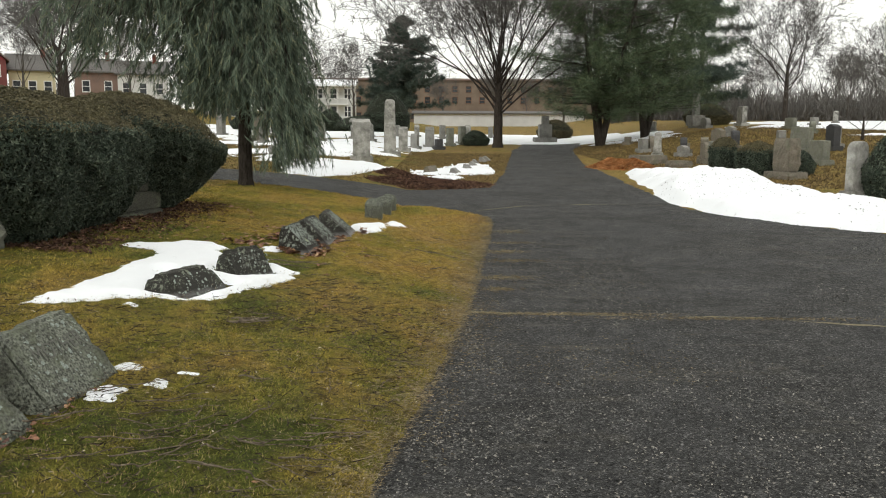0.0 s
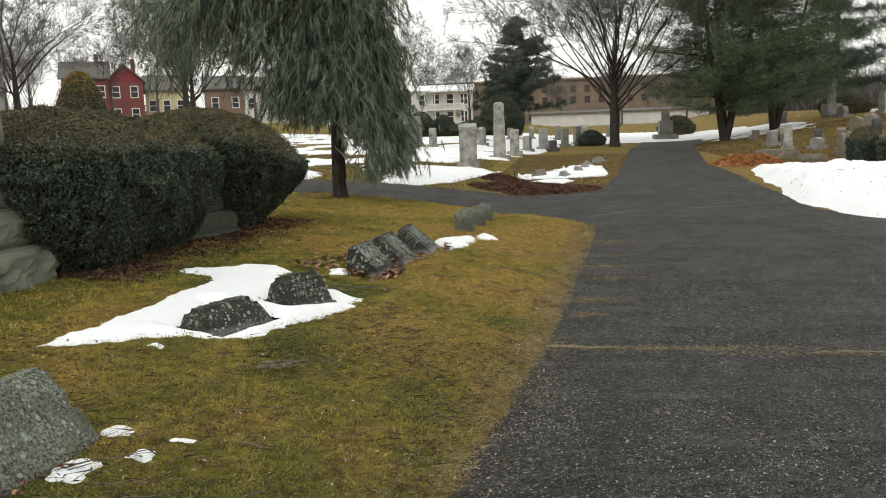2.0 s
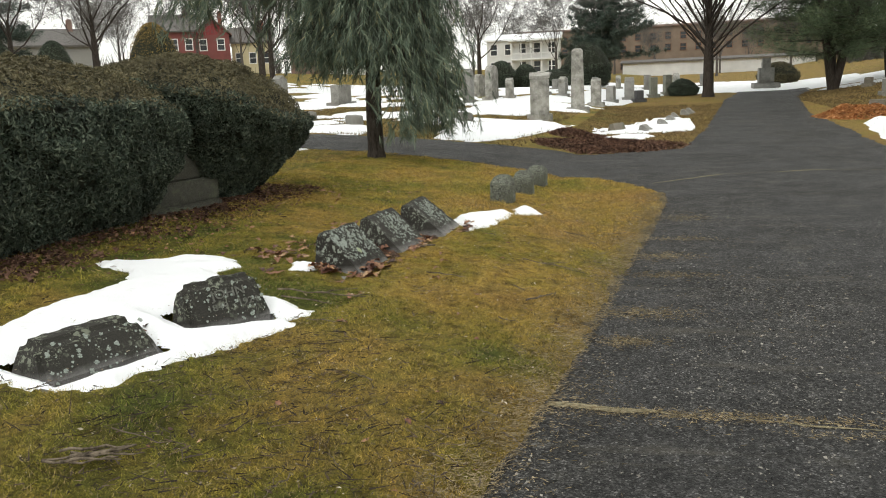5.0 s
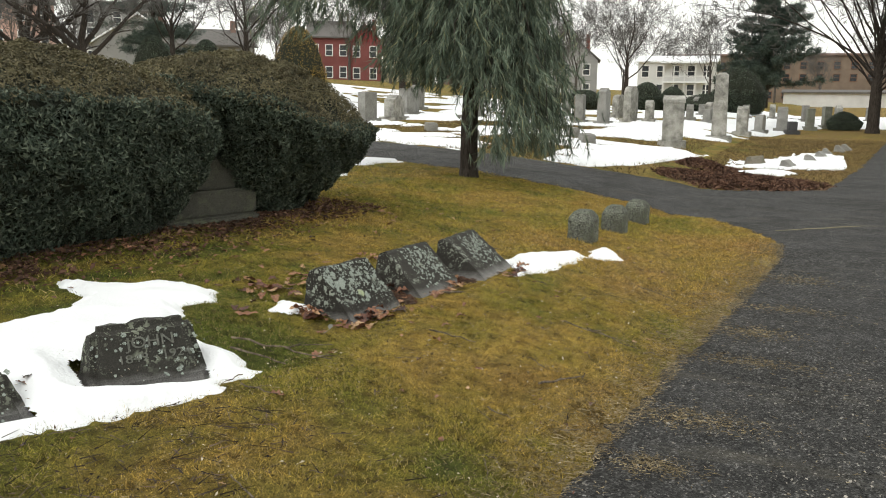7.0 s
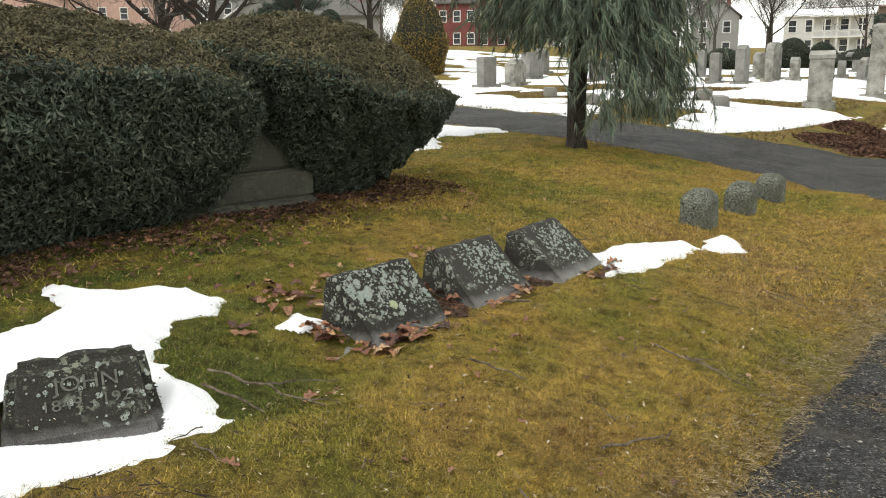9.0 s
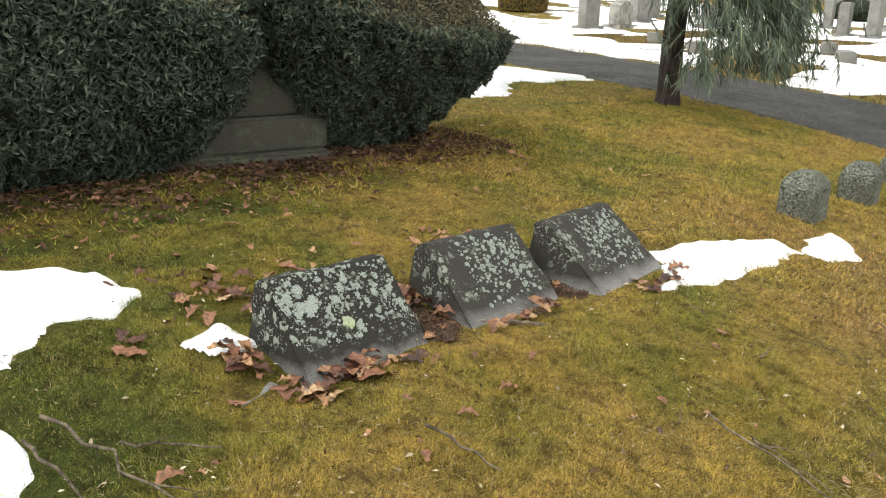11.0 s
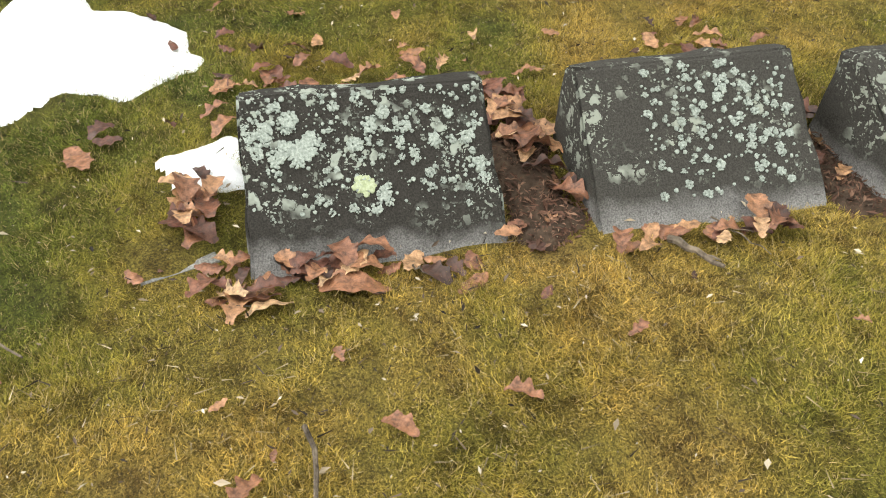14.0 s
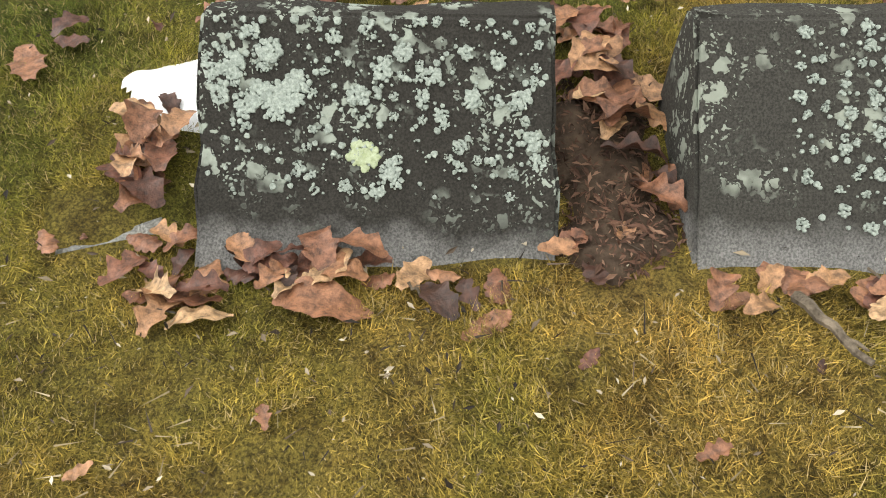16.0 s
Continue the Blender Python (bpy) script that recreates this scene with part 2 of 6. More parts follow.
TURF, BLADES, ASPHALT = make_lawn(), make_blades(), make_asphalt()
SNOW, OLDSNOW = make_snow(), make_snow("old_snow", 0.5)
MOSSY = make_granite("dark_mossy_granite", (0.05, 0.05, 0.04), (0.12, 0.118, 0.095), 0.7, 160, 0.5)
GREY = make_granite("grey_granite", (0.20, 0.20, 0.185), (0.36, 0.35, 0.32), 0.45)
GREEN = make_granite("mossy_granite", (0.15, 0.155, 0.125), (0.30, 0.30, 0.25), 0.45, 160, 0.6)
DARKST = make_granite("dark_granite", (0.035, 0.035, 0.038), (0.09, 0.09, 0.09), 0.3)
PALEST = make_granite("pale_marble", (0.33, 0.32, 0.29), (0.50, 0.49, 0.45), 0.75, 90, 0.25)
BROWNST = make_granite("brown_stone", (0.13, 0.11, 0.085), (0.28, 0.25, 0.20), 0.5, 60, 0.4)
LICHEN_A = make_lichen_stone("lichened_granite", (0.019, 0.0175, 0.015), (0.38, 0.42, 0.36), 0.05)
LICHEN_B = make_lichen_stone("grey_lichened_granite", (0.027, 0.0255, 0.022), (0.34, 0.37, 0.31), 0.02)
LICHEN_D = make_lichen_stone("dark_lichened_granite", (0.022, 0.021, 0.018), (0.24, 0.26, 0.20), 0.05)
LICHEN_G = make_granite("grey_green_lichened_stone", (0.035, 0.037, 0.030), (0.25, 0.265, 0.215), 0.85, 70, 0.35)
CRUST = make_plain("lichen_crust", (0.23, 0.265, 0.235), (0.43, 0.475, 0.425), 190, 0.95, 0.003, 0.1, 0.3, 1.0)
CRUSTY = make_plain("yellow_lichen", (0.33, 0.38, 0.22), (0.47, 0.52, 0.36), 150, 0.95, 0.003, 0.1, 0.2, 1.0)
CARVED = make_plain("worn_carving", (0.085, 0.087, 0.074), (0.17, 0.173, 0.15), 60, 0.9)
CARVEDARK = make_plain("shadowed_carving", (0.10, 0.10, 0.085), (0.16, 0.16, 0.14), 60, 0.9)
BARK = make_bark("bark", (0.022, 0.018, 0.014), (0.075, 0.062, 0.052))
GREYBARK = make_bark("grey_bark", (0.05, 0.044, 0.04), (0.16, 0.145, 0.13))
TWIGS = make_plain("twigs", (0.088, 0.083, 0.077), (0.155, 0.148, 0.138), 8, 0.95)
NEEDLE = make_leafy("pine_needles", ((0.0, (0.034, 0.060, 0.030)), (0.5, (0.078, 0.12, 0.06)), (1.0, (0.16, 0.195, 0.105))))
WEEP = make_leafy("weeping_needles", ((0.0, (0.055, 0.085, 0.058)), (0.5, (0.125, 0.165, 0.118)), (0.9, (0.21, 0.25, 0.175)), (1.0, (0.29, 0.28, 0.14))))
SPRUCE = make_leafy("spruce_needles", ((0.0, (0.03, 0.05, 0.04)), (0.6, (0.07, 0.10, 0.08)), (1.0, (0.12, 0.15, 0.12))))
YEWTOP = make_leafy("bronzed_yew", ((0.0, (0.070, 0.066, 0.032)), (0.5, (0.120, 0.107, 0.055)), (1.0, (0.185, 0.155, 0.085))))
YEWSIDE = make_leafy("yew_leaves", ((0.0, (0.026, 0.040, 0.027)), (0.6, (0.060, 0.080, 0.056)), (1.0, (0.15, 0.175, 0.125))))
GOLD = make_leafy("golden_yew", ((0.0, (0.12, 0.085, 0.02)), (0.5, (0.26, 0.175, 0.04)), (1.0, (0.38, 0.26, 0.06))))
# near-black: the shade inside the bush is put into this colour
YEWCORE = make_plain("yew_inner_shade", (0.010, 0.013, 0.008), (0.03, 0.032, 0.02), 14, 1.0, 0.03)
def make_dead_leaf():
    n = Nodes("dead_leaves")
    c = n.ramp(n.island(), (0.0, (0.05, 0.024, 0.016)), (0.3, (0.14, 0.056, 0.035)), (0.6, (0.25, 0.115, 0.060)), (0.88, (0.36, 0.195, 0.095)), (1.0, (0.48, 0.31, 0.17)))
    blot = n.ramp(n.noise(60, 6, 0.7), (0.36, 0.35), (0.64, 1.35))
    return n.done(n.mix(1.0, c, blot, 'MULTIPLY'), 0.5, n.noise(120, 3), 0.004, 0.6, 0.4)


DEADLEAF = make_dead_leaf()
MULCH = make_leafy("bark_mulch", ((0.0, (0.05, 0.027, 0.018)), (0.6, (0.125, 0.065, 0.042)), (1.0, (0.22, 0.13, 0.085))), 0.9)
ORANGE = make_leafy("fallen_orange_needles", ((0.0, (0.22, 0.08, 0.025)), (0.6, (0.42, 0.18, 0.06)), (1.0, (0.56, 0.31, 0.14))), 0.9)
SOIL = make_plain("damp_soil", (0.035, 0.022, 0.014), (0.085, 0.058, 0.038), 30, 0.95, 0.02)
STICK = make_bark("stick_bark", (0.05, 0.04, 0.03), (0.26, 0.21, 0.155))
WHITE = make_siding("white_siding", (0.72, 0.72, 0.70))
CREAM = make_siding("cream_siding", (0.62, 0.55, 0.36))
GREYSIDE = make_siding("grey_siding", (0.34, 0.34, 0.33))
PINK = make_plain("pink_render", (0.50, 0.33, 0.28), (0.58, 0.40, 0.34), 1.5, 0.9)
REDB = make_brick("painted_red_brick", (0.23, 0.046, 0.050), (0.28, 0.060, 0.062), (0.22, 0.08, 0.075))
BROWNB = make_brick("brown_brick", (0.17, 0.095, 0.062), (0.21, 0.125, 0.082), (0.22, 0.17, 0.13))
DULLRED = make_brick("dull_red_brick", (0.19, 0.062, 0.045), (0.23, 0.08, 0.06), (0.25, 0.17, 0.14))
ROOF = make_plain("roof_shingles", (0.10, 0.095, 0.09), (0.17, 0.16, 0.15), 6, 0.9)
ROOFRED = make_plain("brown_shingles", (0.13, 0.085, 0.065), (0.19, 0.13, 0.10), 6, 0.9)
ROOFSNOW = make_snow("roof_snow", 0.15)
PAINT = make_plain("white_paint", (0.72, 0.72, 0.70), (0.80, 0.80, 0.78), 4, 0.6)
GLASSY = make_plain("window_glass", (0.03, 0.035, 0.04), (0.06, 0.065, 0.07), 2, 0.12, 0.0, 0.5)


# ---- helpers for meshes ----
def link(name, me, material, parent=None, label=""):
    ob = new(name, me)
    if material is not None:
        me.materials.append(material)
    if parent is not None:
        ob.parent = parent
    return tagged(ob, label)


def part(name, bm, material, parent=None, label="", smooth=False):
    """Links a bmesh as one mesh object under a thing or a part."""
    bmesh.ops.recalc_face_normals(bm, faces=bm.faces)
    me = bpy.data.meshes.new(name)
    bm.to_mesh(me)
    bm.free()
    if smooth:
        me.polygons.foreach_set("use_smooth", [True] * len(me.polygons))
    return link(name, me, material, parent, label)


def mesh_of(name, verts, faces, material, parent=None, label="", smooth=False):
    me = bpy.data.meshes.new(name)
    me.from_pydata(np.asarray(verts).tolist(), [], np.asarray(faces).tolist())
    if smooth:
        me.polygons.foreach_set("use_smooth", [True] * len(me.polygons))
    return link(name, me, material, parent, label)


def empty(name, m, label, category, group="", kind=""):
    ob = new(name)
    ob.matrix_world = m
    ob.empty_display_size = 0.1
    return tagged(ob, label, category, group, kind)


def box(bm, x0, x1, y0, y1, z0, z1):
    r = bmesh.ops.create_cube(bm, size=1, matrix=Matrix.LocRotScale(((x0 + x1) / 2, (y0 + y1) / 2, (z0 + z1) / 2), None, (x1 - x0, y1 - y0, z1 - z0)))
    return r["verts"]


def box_part(name, dims, material, parent, label="", bevel=0.01):
    bm = bmesh.new()
    box(bm, *dims)
    if bevel:
        bmesh.ops.bevel(bm, geom=bm.edges[:], offset=bevel, segments=2, affect='EDGES')
    return part(name, bm, material, parent, label)


def rock_block(name, dims, material, parent, rough=0.02, cut=0.14, label="", bevel=0.02, faces="xy", seed=0):
    """A block of stone with rock-pitched faces."""
    bm = bmesh.new()
    box(bm, *dims)
    bmesh.ops.bevel(bm, geom=bm.edges[:], offset=bevel, segments=2, affect='EDGES')
    for k in range(3):
        long = [e for e in bm.edges if e.calc_length() > cut]
        if long:
            bmesh.ops.subdivide_edges(bm, edges=long, cuts=2, use_grid_fill=True)
    bmesh.ops.triangulate(bm, faces=bm.faces[:])
    cx, cy = (dims[0] + dims[1]) / 2, (dims[2] + dims[3]) / 2
    bm.normal_update()
    for v in bm.verts:
        n3 = noise.noise_vector((v.co + Vector((seed * 3.1, 0, 0))) * 9) * 0.5 + noise.noise_vector((v.co + Vector((seed, 5, 0))) * 23) * 0.4
        mid = min(1.0, 5 * min(v.co.z - dims[4], dims[5] - v.co.z) / max(0.05, dims[5] - dims[4]) + 0.1)
        if abs(v.normal.z) < 0.6:
            v.co += v.normal * (rough * (0.6 + 1.2 * n3.x) * mid)
        else:
            v.co.z += rough * 0.12 * n3.y
    return part(name, bm, material, parent, label)


def text_part(name, words, size, m, material, parent, deep=0.004, width=0):
    """Raised or cut lettering in the built-in font, turned into a mesh."""
    cu = bpy.data.curves.new(name, 'FONT')
    cu.body, cu.size, cu.extrude, cu.align_x, cu.align_y = words, size, deep, 'CENTER', 'CENTER'
    tmp = bpy.data.objects.new(name, cu)
    scene.collection.objects.link(tmp)
    dg = bpy.context.evaluated_depsgraph_get()
    me = bpy.data.meshes.new_from_object(tmp.evaluated_get(dg))
    wide = tmp.dimensions.x
    bpy.data.objects.remove(tmp)
    ob = link(name, me, None, parent)
    me.materials.clear()
    me.materials.append(material)
    k = width / wide if width and wide > 0 else 1
    ob.matrix_basis = m @ Matrix.Diagonal((k, 1, 1, 1))
    return ob


def tubes(segs, sides=5):
    """Tapered tubes for a list of (p0, p1, r0, r1): vertices and faces."""
    V, F = [], []
    ang = [2 * math.pi * k / sides for k in range(sides)]
    for p0, p1, r0, r1 in segs:
        d = (p1 - p0)
        if d.length < 1e-6:
            continue
        d.normalize()
        u = d.orthogonal().normalized()
        w = d.cross(u)
        b = len(V)
        for p, r in ((p0, r0), (p1, r1)):
            for a in ang:
                V.append(p + (u * math.cos(a) + w * math.sin(a)) * r)
        for k in range(sides):
            F.append((b + k, b + (k + 1) % sides, b + sides + (k + 1) % sides, b + sides + k))
    return V, F


def scatter_tris(name, pts, dirs, lens, wids, material, parent=None, rng=None, label="", bend=0.0):
    """One thin pointed triangle for each root point: needles, blades and leaves."""
    rng = rng or np.random.default_rng(1)
    pts, dirs = np.asarray(pts, float), np.asarray(dirs, float)
    dirs = dirs / np.maximum(1e-9, np.linalg.norm(dirs, axis=1))[:, None]
    side = np.cross(dirs, rng.normal(size=dirs.shape))
    side /= np.maximum(1e-9, np.linalg.norm(side, axis=1))[:, None]
    lens, wids = np.asarray(lens)[:, None], np.asarray(wids)[:, None]
    V = np.empty((len(pts) * 3, 3))
    V[0::3], V[1::3], V[2::3] = pts - side * wids / 2, pts + side * wids / 2, pts + dirs * lens
    return mesh_of(name, V, np.arange(len(V)).reshape(-1, 3), material, parent, label)


def scatter_leaves(name, pts, nrm, size, material, parent=None, seed=1, label="", tilt=0.8, slim=0.45):
    """A small folded four-sided leaf at each point, facing about along the normal."""
    rng = np.random.default_rng(seed)
    n = np.asarray(nrm, float) + rng.normal(size=np.shape(nrm)) * tilt
    n /= np.linalg.norm(n, axis=1)[:, None]
    u = np.cross(n, rng.normal(size=n.shape))
    u /= np.maximum(1e-9, np.linalg.norm(u, axis=1))[:, None]
    w = np.cross(n, u)
    s = np.asarray(size)[:, None] * (0.6 + 0.8 * rng.random(len(n)))[:, None]
    p = np.asarray(pts, float)
    V = np.empty((len(p) * 4, 3))
    V[0::4], V[1::4], V[2::4], V[3::4] = p - u * s, p - w * s * slim + n * s * 0.2, p + u * s, p + w * s * slim + n * s * 0.2
    k = np.arange(len(p))[:, None] * 4
    F = np.concatenate([k + [0, 1, 2], k + [0, 2, 3]])
    return mesh_of(name, V, F, material, parent, label)


# ---- ground, drive and path ----
def steps(lo, hi, d, far, grow=1.16):
    a = list(np.arange(lo, hi + d / 2, d))
    for sign in (-1, 1):
        v, k = (lo if sign < 0 else hi), d
        while abs(v) < far:
            k *= grow
            v += sign * k
            a.append(v)
    return np.array(sorted(a))


def drive_left(y):
    return np.interp(y, (-20, 0, 3.6, 4.1, 4.76, 5.5, 6.8, 8.1, 9.9, 11.9, 13.7, 14.4, 15.0, 15.6, 16.2, 20.6, 21.2, 26, 45, 52, 60, 66),
                     (-2.6, -1.0, -.35, -.27, -.16, -.05, .12, .26, .41, .61, .74, .72, .6, .32, -.1, -.1, 1.15, 1.85, 3.7, 5.0, 4.0, -3))


def drive_right(y):
    return np.interp(y, (-20, 8, 11, 12.5, 13.7, 16.2, 23.8, 32.8, 45, 52, 62, 66), (30, 30, 12, 6.5, 5.6, 4.6, 5.0, 5.4, 6.9, 8.6, 9, 9))


LANE_LO = ((-60, 38), (-20, 23.5), (-10, 19.9), (-7, 18.7), (-5.8, 18.2), (-3.7, 17.4), (-2.4, 17.0), (-1.1, 16.8), (-.1, 16.3), (1.2, 14.6))
LANE_HI = ((-60, 43), (-20, 28), (-12, 25), (-8.7, 23.0), (-5.5, 21.2), (-3.8, 20.4), (-2.5, 20.3), (-1.35, 20.4), (-.3, 20.3), (1.3, 20.8))


def lane(x):
    return np.interp(x, *zip(*LANE_LO)), np.interp(x, *zip(*LANE_HI))


def on_road(x, y):
    """How far inside the asphalt, in metres; below nought on grass."""
    a = np.minimum(np.asarray(x) - drive_left(y), drive_right(y) - np.asarray(x))
    lo, hi = lane(x)
    b = np.minimum(np.minimum(np.asarray(y) - lo, hi - np.asarray(y)), 1.3 - np.asarray(x))
    return np.maximum(a, b)


def grid_mesh(xs, ys, zfun, keep=None):
    X, Y = np.meshgrid(xs, ys, indexing='ij')
    Z = zfun(X, Y)
    V = np.stack([X, Y, Z], -1).reshape(-1, 3)
    nx, ny = len(xs), len(ys)
    i, j = np.meshgrid(np.arange(nx - 1), np.arange(ny - 1), indexing='ij')
    F = np.stack([i * ny + j, (i + 1) * ny + j, (i + 1) * ny + j + 1, i * ny + j + 1], -1).reshape(-1, 4)
    if keep is not None:
        K = keep(X, Y).reshape(-1)
        F = F[K[F].any(1)]
        used = np.unique(F)
        back = np.zeros(len(V), int)
        back[used] = np.arange(len(used))
        V, F = V[used], back[F]
    return V, F


def stone_ring(X, Y, cx, cy, rz, hx, hy):
    """Distance from the outline of a stone's footprint turned by rz."""
    c, q = math.cos(math.radians(rz)), math.sin(math.radians(rz))
    lx, ly = (X - cx) * c + (Y - cy) * q, (Y - cy) * c - (X - cx) * q
    return np.hypot(np.maximum(np.abs(lx) - hx, 0), np.maximum(np.abs(ly) - hy, 0))


def melt_ring(X, Y):
    """Snow melts back round the two stones that stand in it."""
    a = stone_ring(X, Y, -1.765, 7.585, -30, .13, .24) - .09 - .02 * vn(X, Y, 5, 3)
    b = stone_ring(X, Y, -1.99, 6.72, -19, .20, .31) - .055 - .02 * vn(X, Y, 5, 3)
    return np.minimum(np.minimum(a, b), np.hypot(X + 2.33, (Y - 7.2) * .7) - .06)


def ground_z(X, Y):
    d = on_road(X, Y)
    z = H(X, Y) - 0.035 * ss(-0.02, 0.10, d)
    z = z - 0.075 * ss(0.03, -0.03, melt_ring(X, Y))
    near = (X > -7) & (X < 3) & (Y < 22)
    return z + np.where(near & (d < 0), 0.012 * fbm(X, Y, 1.7, 3) + 0.006 * vn(X, Y, 9, 8), 0)


gx, gy = steps(-4.4, 2.4, 0.06, 900), steps(2.0, 16.5, 0.06, 900)
V, F = grid_mesh(gx, gy, ground_z)
tagged(mesh_of("ground", V, F, TURF, smooth=True), "mossy winter turf, green with straw-brown patches", "ground", kind="structure")

rx = np.concatenate([np.arange(-60, -6, 0.5), np.arange(-6, 7, 0.07), np.arange(7, 32, 0.5)])
ry = np.concatenate([np.arange(-15, 2, 0.4), np.arange(2, 22, 0.07), np.arange(22, 70, 0.25)])


def road_z(X, Y):
    d = on_road(X, Y) + 0.07 * vn(X, Y, 3.0, 5) + 0.05 * vn(X, Y, 9, 6)
    return H(X, Y) + np.clip(d * 0.35, -0.06, 0.004)


V, F = grid_mesh(rx, ry, road_z, lambda X, Y: on_road(X, Y) > -0.12)
tagged(mesh_of("road", V, F, ASPHALT, smooth=True), "worn dark asphalt drive with a lane branching off", "road", kind="structure")


# ---- snow ----
def snow(name, x0, x1, y0, y1, res, fn, thick, material=SNOW, label="patch of melting snow on the grass", slope=0.5, kind="", lift=0.0):
    xs, ys = np.arange(x0, x1, res), np.arange(y0, y1, res)

    def zz(X, Y):
        d = fn(X, Y)
        return H(X, Y) + lift + np.clip(d * slope, -0.05, thick) + np.where(d > 0, 0.012 * vn(X, Y, 7, 4) * np.clip(d * 5, 0, 1), 0)
    V, F = grid_mesh(xs, ys, zz, lambda X, Y: fn(X, Y) > -2.2 * res)
    return tagged(mesh_of(name, V, F, material, smooth=True), label, "snow", kind=kind)


def patch(poly, thick=0.05, res=0.03, wob=0.04, label="patch of melting snow on the grass", lift=0.012):
    xs, ys = [p[0] for p in poly], [p[1] for p in poly]
    s = int(abs(xs[0] * 100)) % 50
    return snow("snow_patch", min(xs) - .15, max(xs) + .15, min(ys) - .15, max(ys) + .15, res,
                lambda X, Y: inside(X, Y, poly) + wob * vn(X, Y, 6 if res > .02 else 13, s) + wob * 0.6 * vn(X, Y, 17 if res > .02 else 31, s + 1), thick, label=label, lift=lift)


big = [(-2.84, 5.78), (-2.76, 6.24), (-2.70, 6.84), (-2.74, 7.3), (-2.62, 7.72), (-2.68, 8.02), (-2.78, 8.17), (-3.16, 8.33), (-2.98, 8.40), (-2.77, 8.47), (-2.66, 8.66), (-2.53, 8.80), (-2.30, 8.75), (-2.14, 8.6), (-2.22, 8.42), (-2.1, 8.2), (-1.9, 8.04),
       (-1.69, 8.02), (-1.47, 7.98), (-1.34, 7.92), (-1.33, 7.6), (-1.40, 7.23), (-1.52, 6.86), (-1.60, 6.64), (-1.62, 6.42), (-1.81, 6.32), (-2.12, 6.33), (-2.32, 6.2), (-2.55, 5.98)]
snow("snow_patch", -3.4, -1.1, 5.5, 9.1, 0.014, lambda X, Y: np.minimum(melt_ring(X, Y), inside(X, Y, big) - .018 + 0.03 * vn(X, Y, 7, 7) + 0.026 * vn(X, Y, 18, 9)), 0.04,
     label="patch of melting snow round two low gravestones", lift=0.01)
patch([(-1.80, 8.70), (-1.84, 8.84), (-1.68, 8.85), (-1.68, 8.76)], 0.03, 0.012, 0.015)
patch([(-1.05, 10.85), (-1.25, 11.2), (-1.13, 11.6), (-.95, 12.0), (-.8, 11.95), (-.8, 11.6), (-.87, 11.0), (-.98, 10.66)], 0.04, 0.022)
patch([(-.82, 12.1), (-.8, 12.62), (-.66, 12.5), (-.52, 12.24), (-.62, 11.95)], 0.04, 0.022)
patch([(-1.75, 4.67), (-1.74, 4.78), (-1.66, 4.77), (-1.67, 4.68)], 0.016, 0.011, 0.03, lift=.004)
patch([(-1.54, 4.49), (-1.53, 4.55), (-1.47, 4.55), (-1.47, 4.49)], 0.016, 0.011, 0.02, lift=.004)
patch([(-1.46, 4.65), (-1.44, 4.71), (-1.33, 4.71), (-1.34, 4.66)], 0.014, 0.011, 0.02, lift=.004)
patch([(-1.73, 4.22), (-1.69, 4.40), (-1.64, 4.38), (-1.66, 4.24)], 0.02, 0.011, 0.03, lift=.006)
patch([(-2.25, 6.0), (-2.24, 6.08), (-2.14, 6.07), (-2.15, 6.0)], 0.010, 0.011, 0.03, lift=.002)
patch([(-5.3, 14.6), (-6.5, 16.0), (-7.6, 18.2), (-6.4, 18.0), (-5.7, 17.9), (-6.1, 16.4), (-5.2, 15.2)], 0.05, 0.06, 0.1, "snow lying behind the clipped yews")


def field_snow(X, Y):
    lo, hi = lane(X)
    d = np.minimum(Y - hi - 0.25, 75 - Y)
    d = np.minimum(d, np.interp(Y, (20, 22, 30, 40, 50, 56, 62), (-3.2, -2.4, -1.2, -1.4, 0.2, 3.0, 9.5)) - X)
    hole = 0.3 * fbm(X, Y, 1.7, 25) + 2.0 * fbm(X * 0.8, Y * 1.1, 0.5, 21) - 0.35
    grassy = 3.0 * np.exp(-(((X + 1.0) / 1.6) ** 2 + ((Y - 33) / 6) ** 2)) + 2.0 * np.exp(-(((X + 9) / 3) ** 2 + ((Y - 33) / 3) ** 2))
    bank = 1.6 * np.exp(-(((X + 3.2) / 1.7) ** 2 + ((Y - 23.2) / 1.6) ** 2))
    return np.minimum(d, 0.62 + hole - grassy + bank)


snow("snow_field", -45, 10, 20.5, 75, 0.22, field_snow, 0.09, label="broken sheet of snow among the graves", slope=0.25, kind="stuff")
patch([(1.5, 26.2), (-0.6, 25.6), (-0.9, 27.4), (0.1, 28.4), (0.6, 31), (1.4, 31.5), (1.6, 28)], 0.06, 0.1, 0.35, "snow lying between low markers beside the drive")
patch([(-0.7, 23.9), (-0.2, 24.9), (0.6, 24.6), (0.3, 23.8)], 0.06, 0.06, 0.1, "snow lying on the mulch heap")


snow("snow_field", 2.2, 12.5, 51, 66, 0.2, lambda X, Y: np.minimum(np.minimum(X - 2.6, 12 - X) * .6, np.minimum(Y - 52.6 - .1 * X, 65 - Y)) * .5 + .12 + .5 * fbm(X * .5, Y, .6, 47), 0.07,
     label="snow lying where the drive bends away", slope=0.2, kind="stuff")


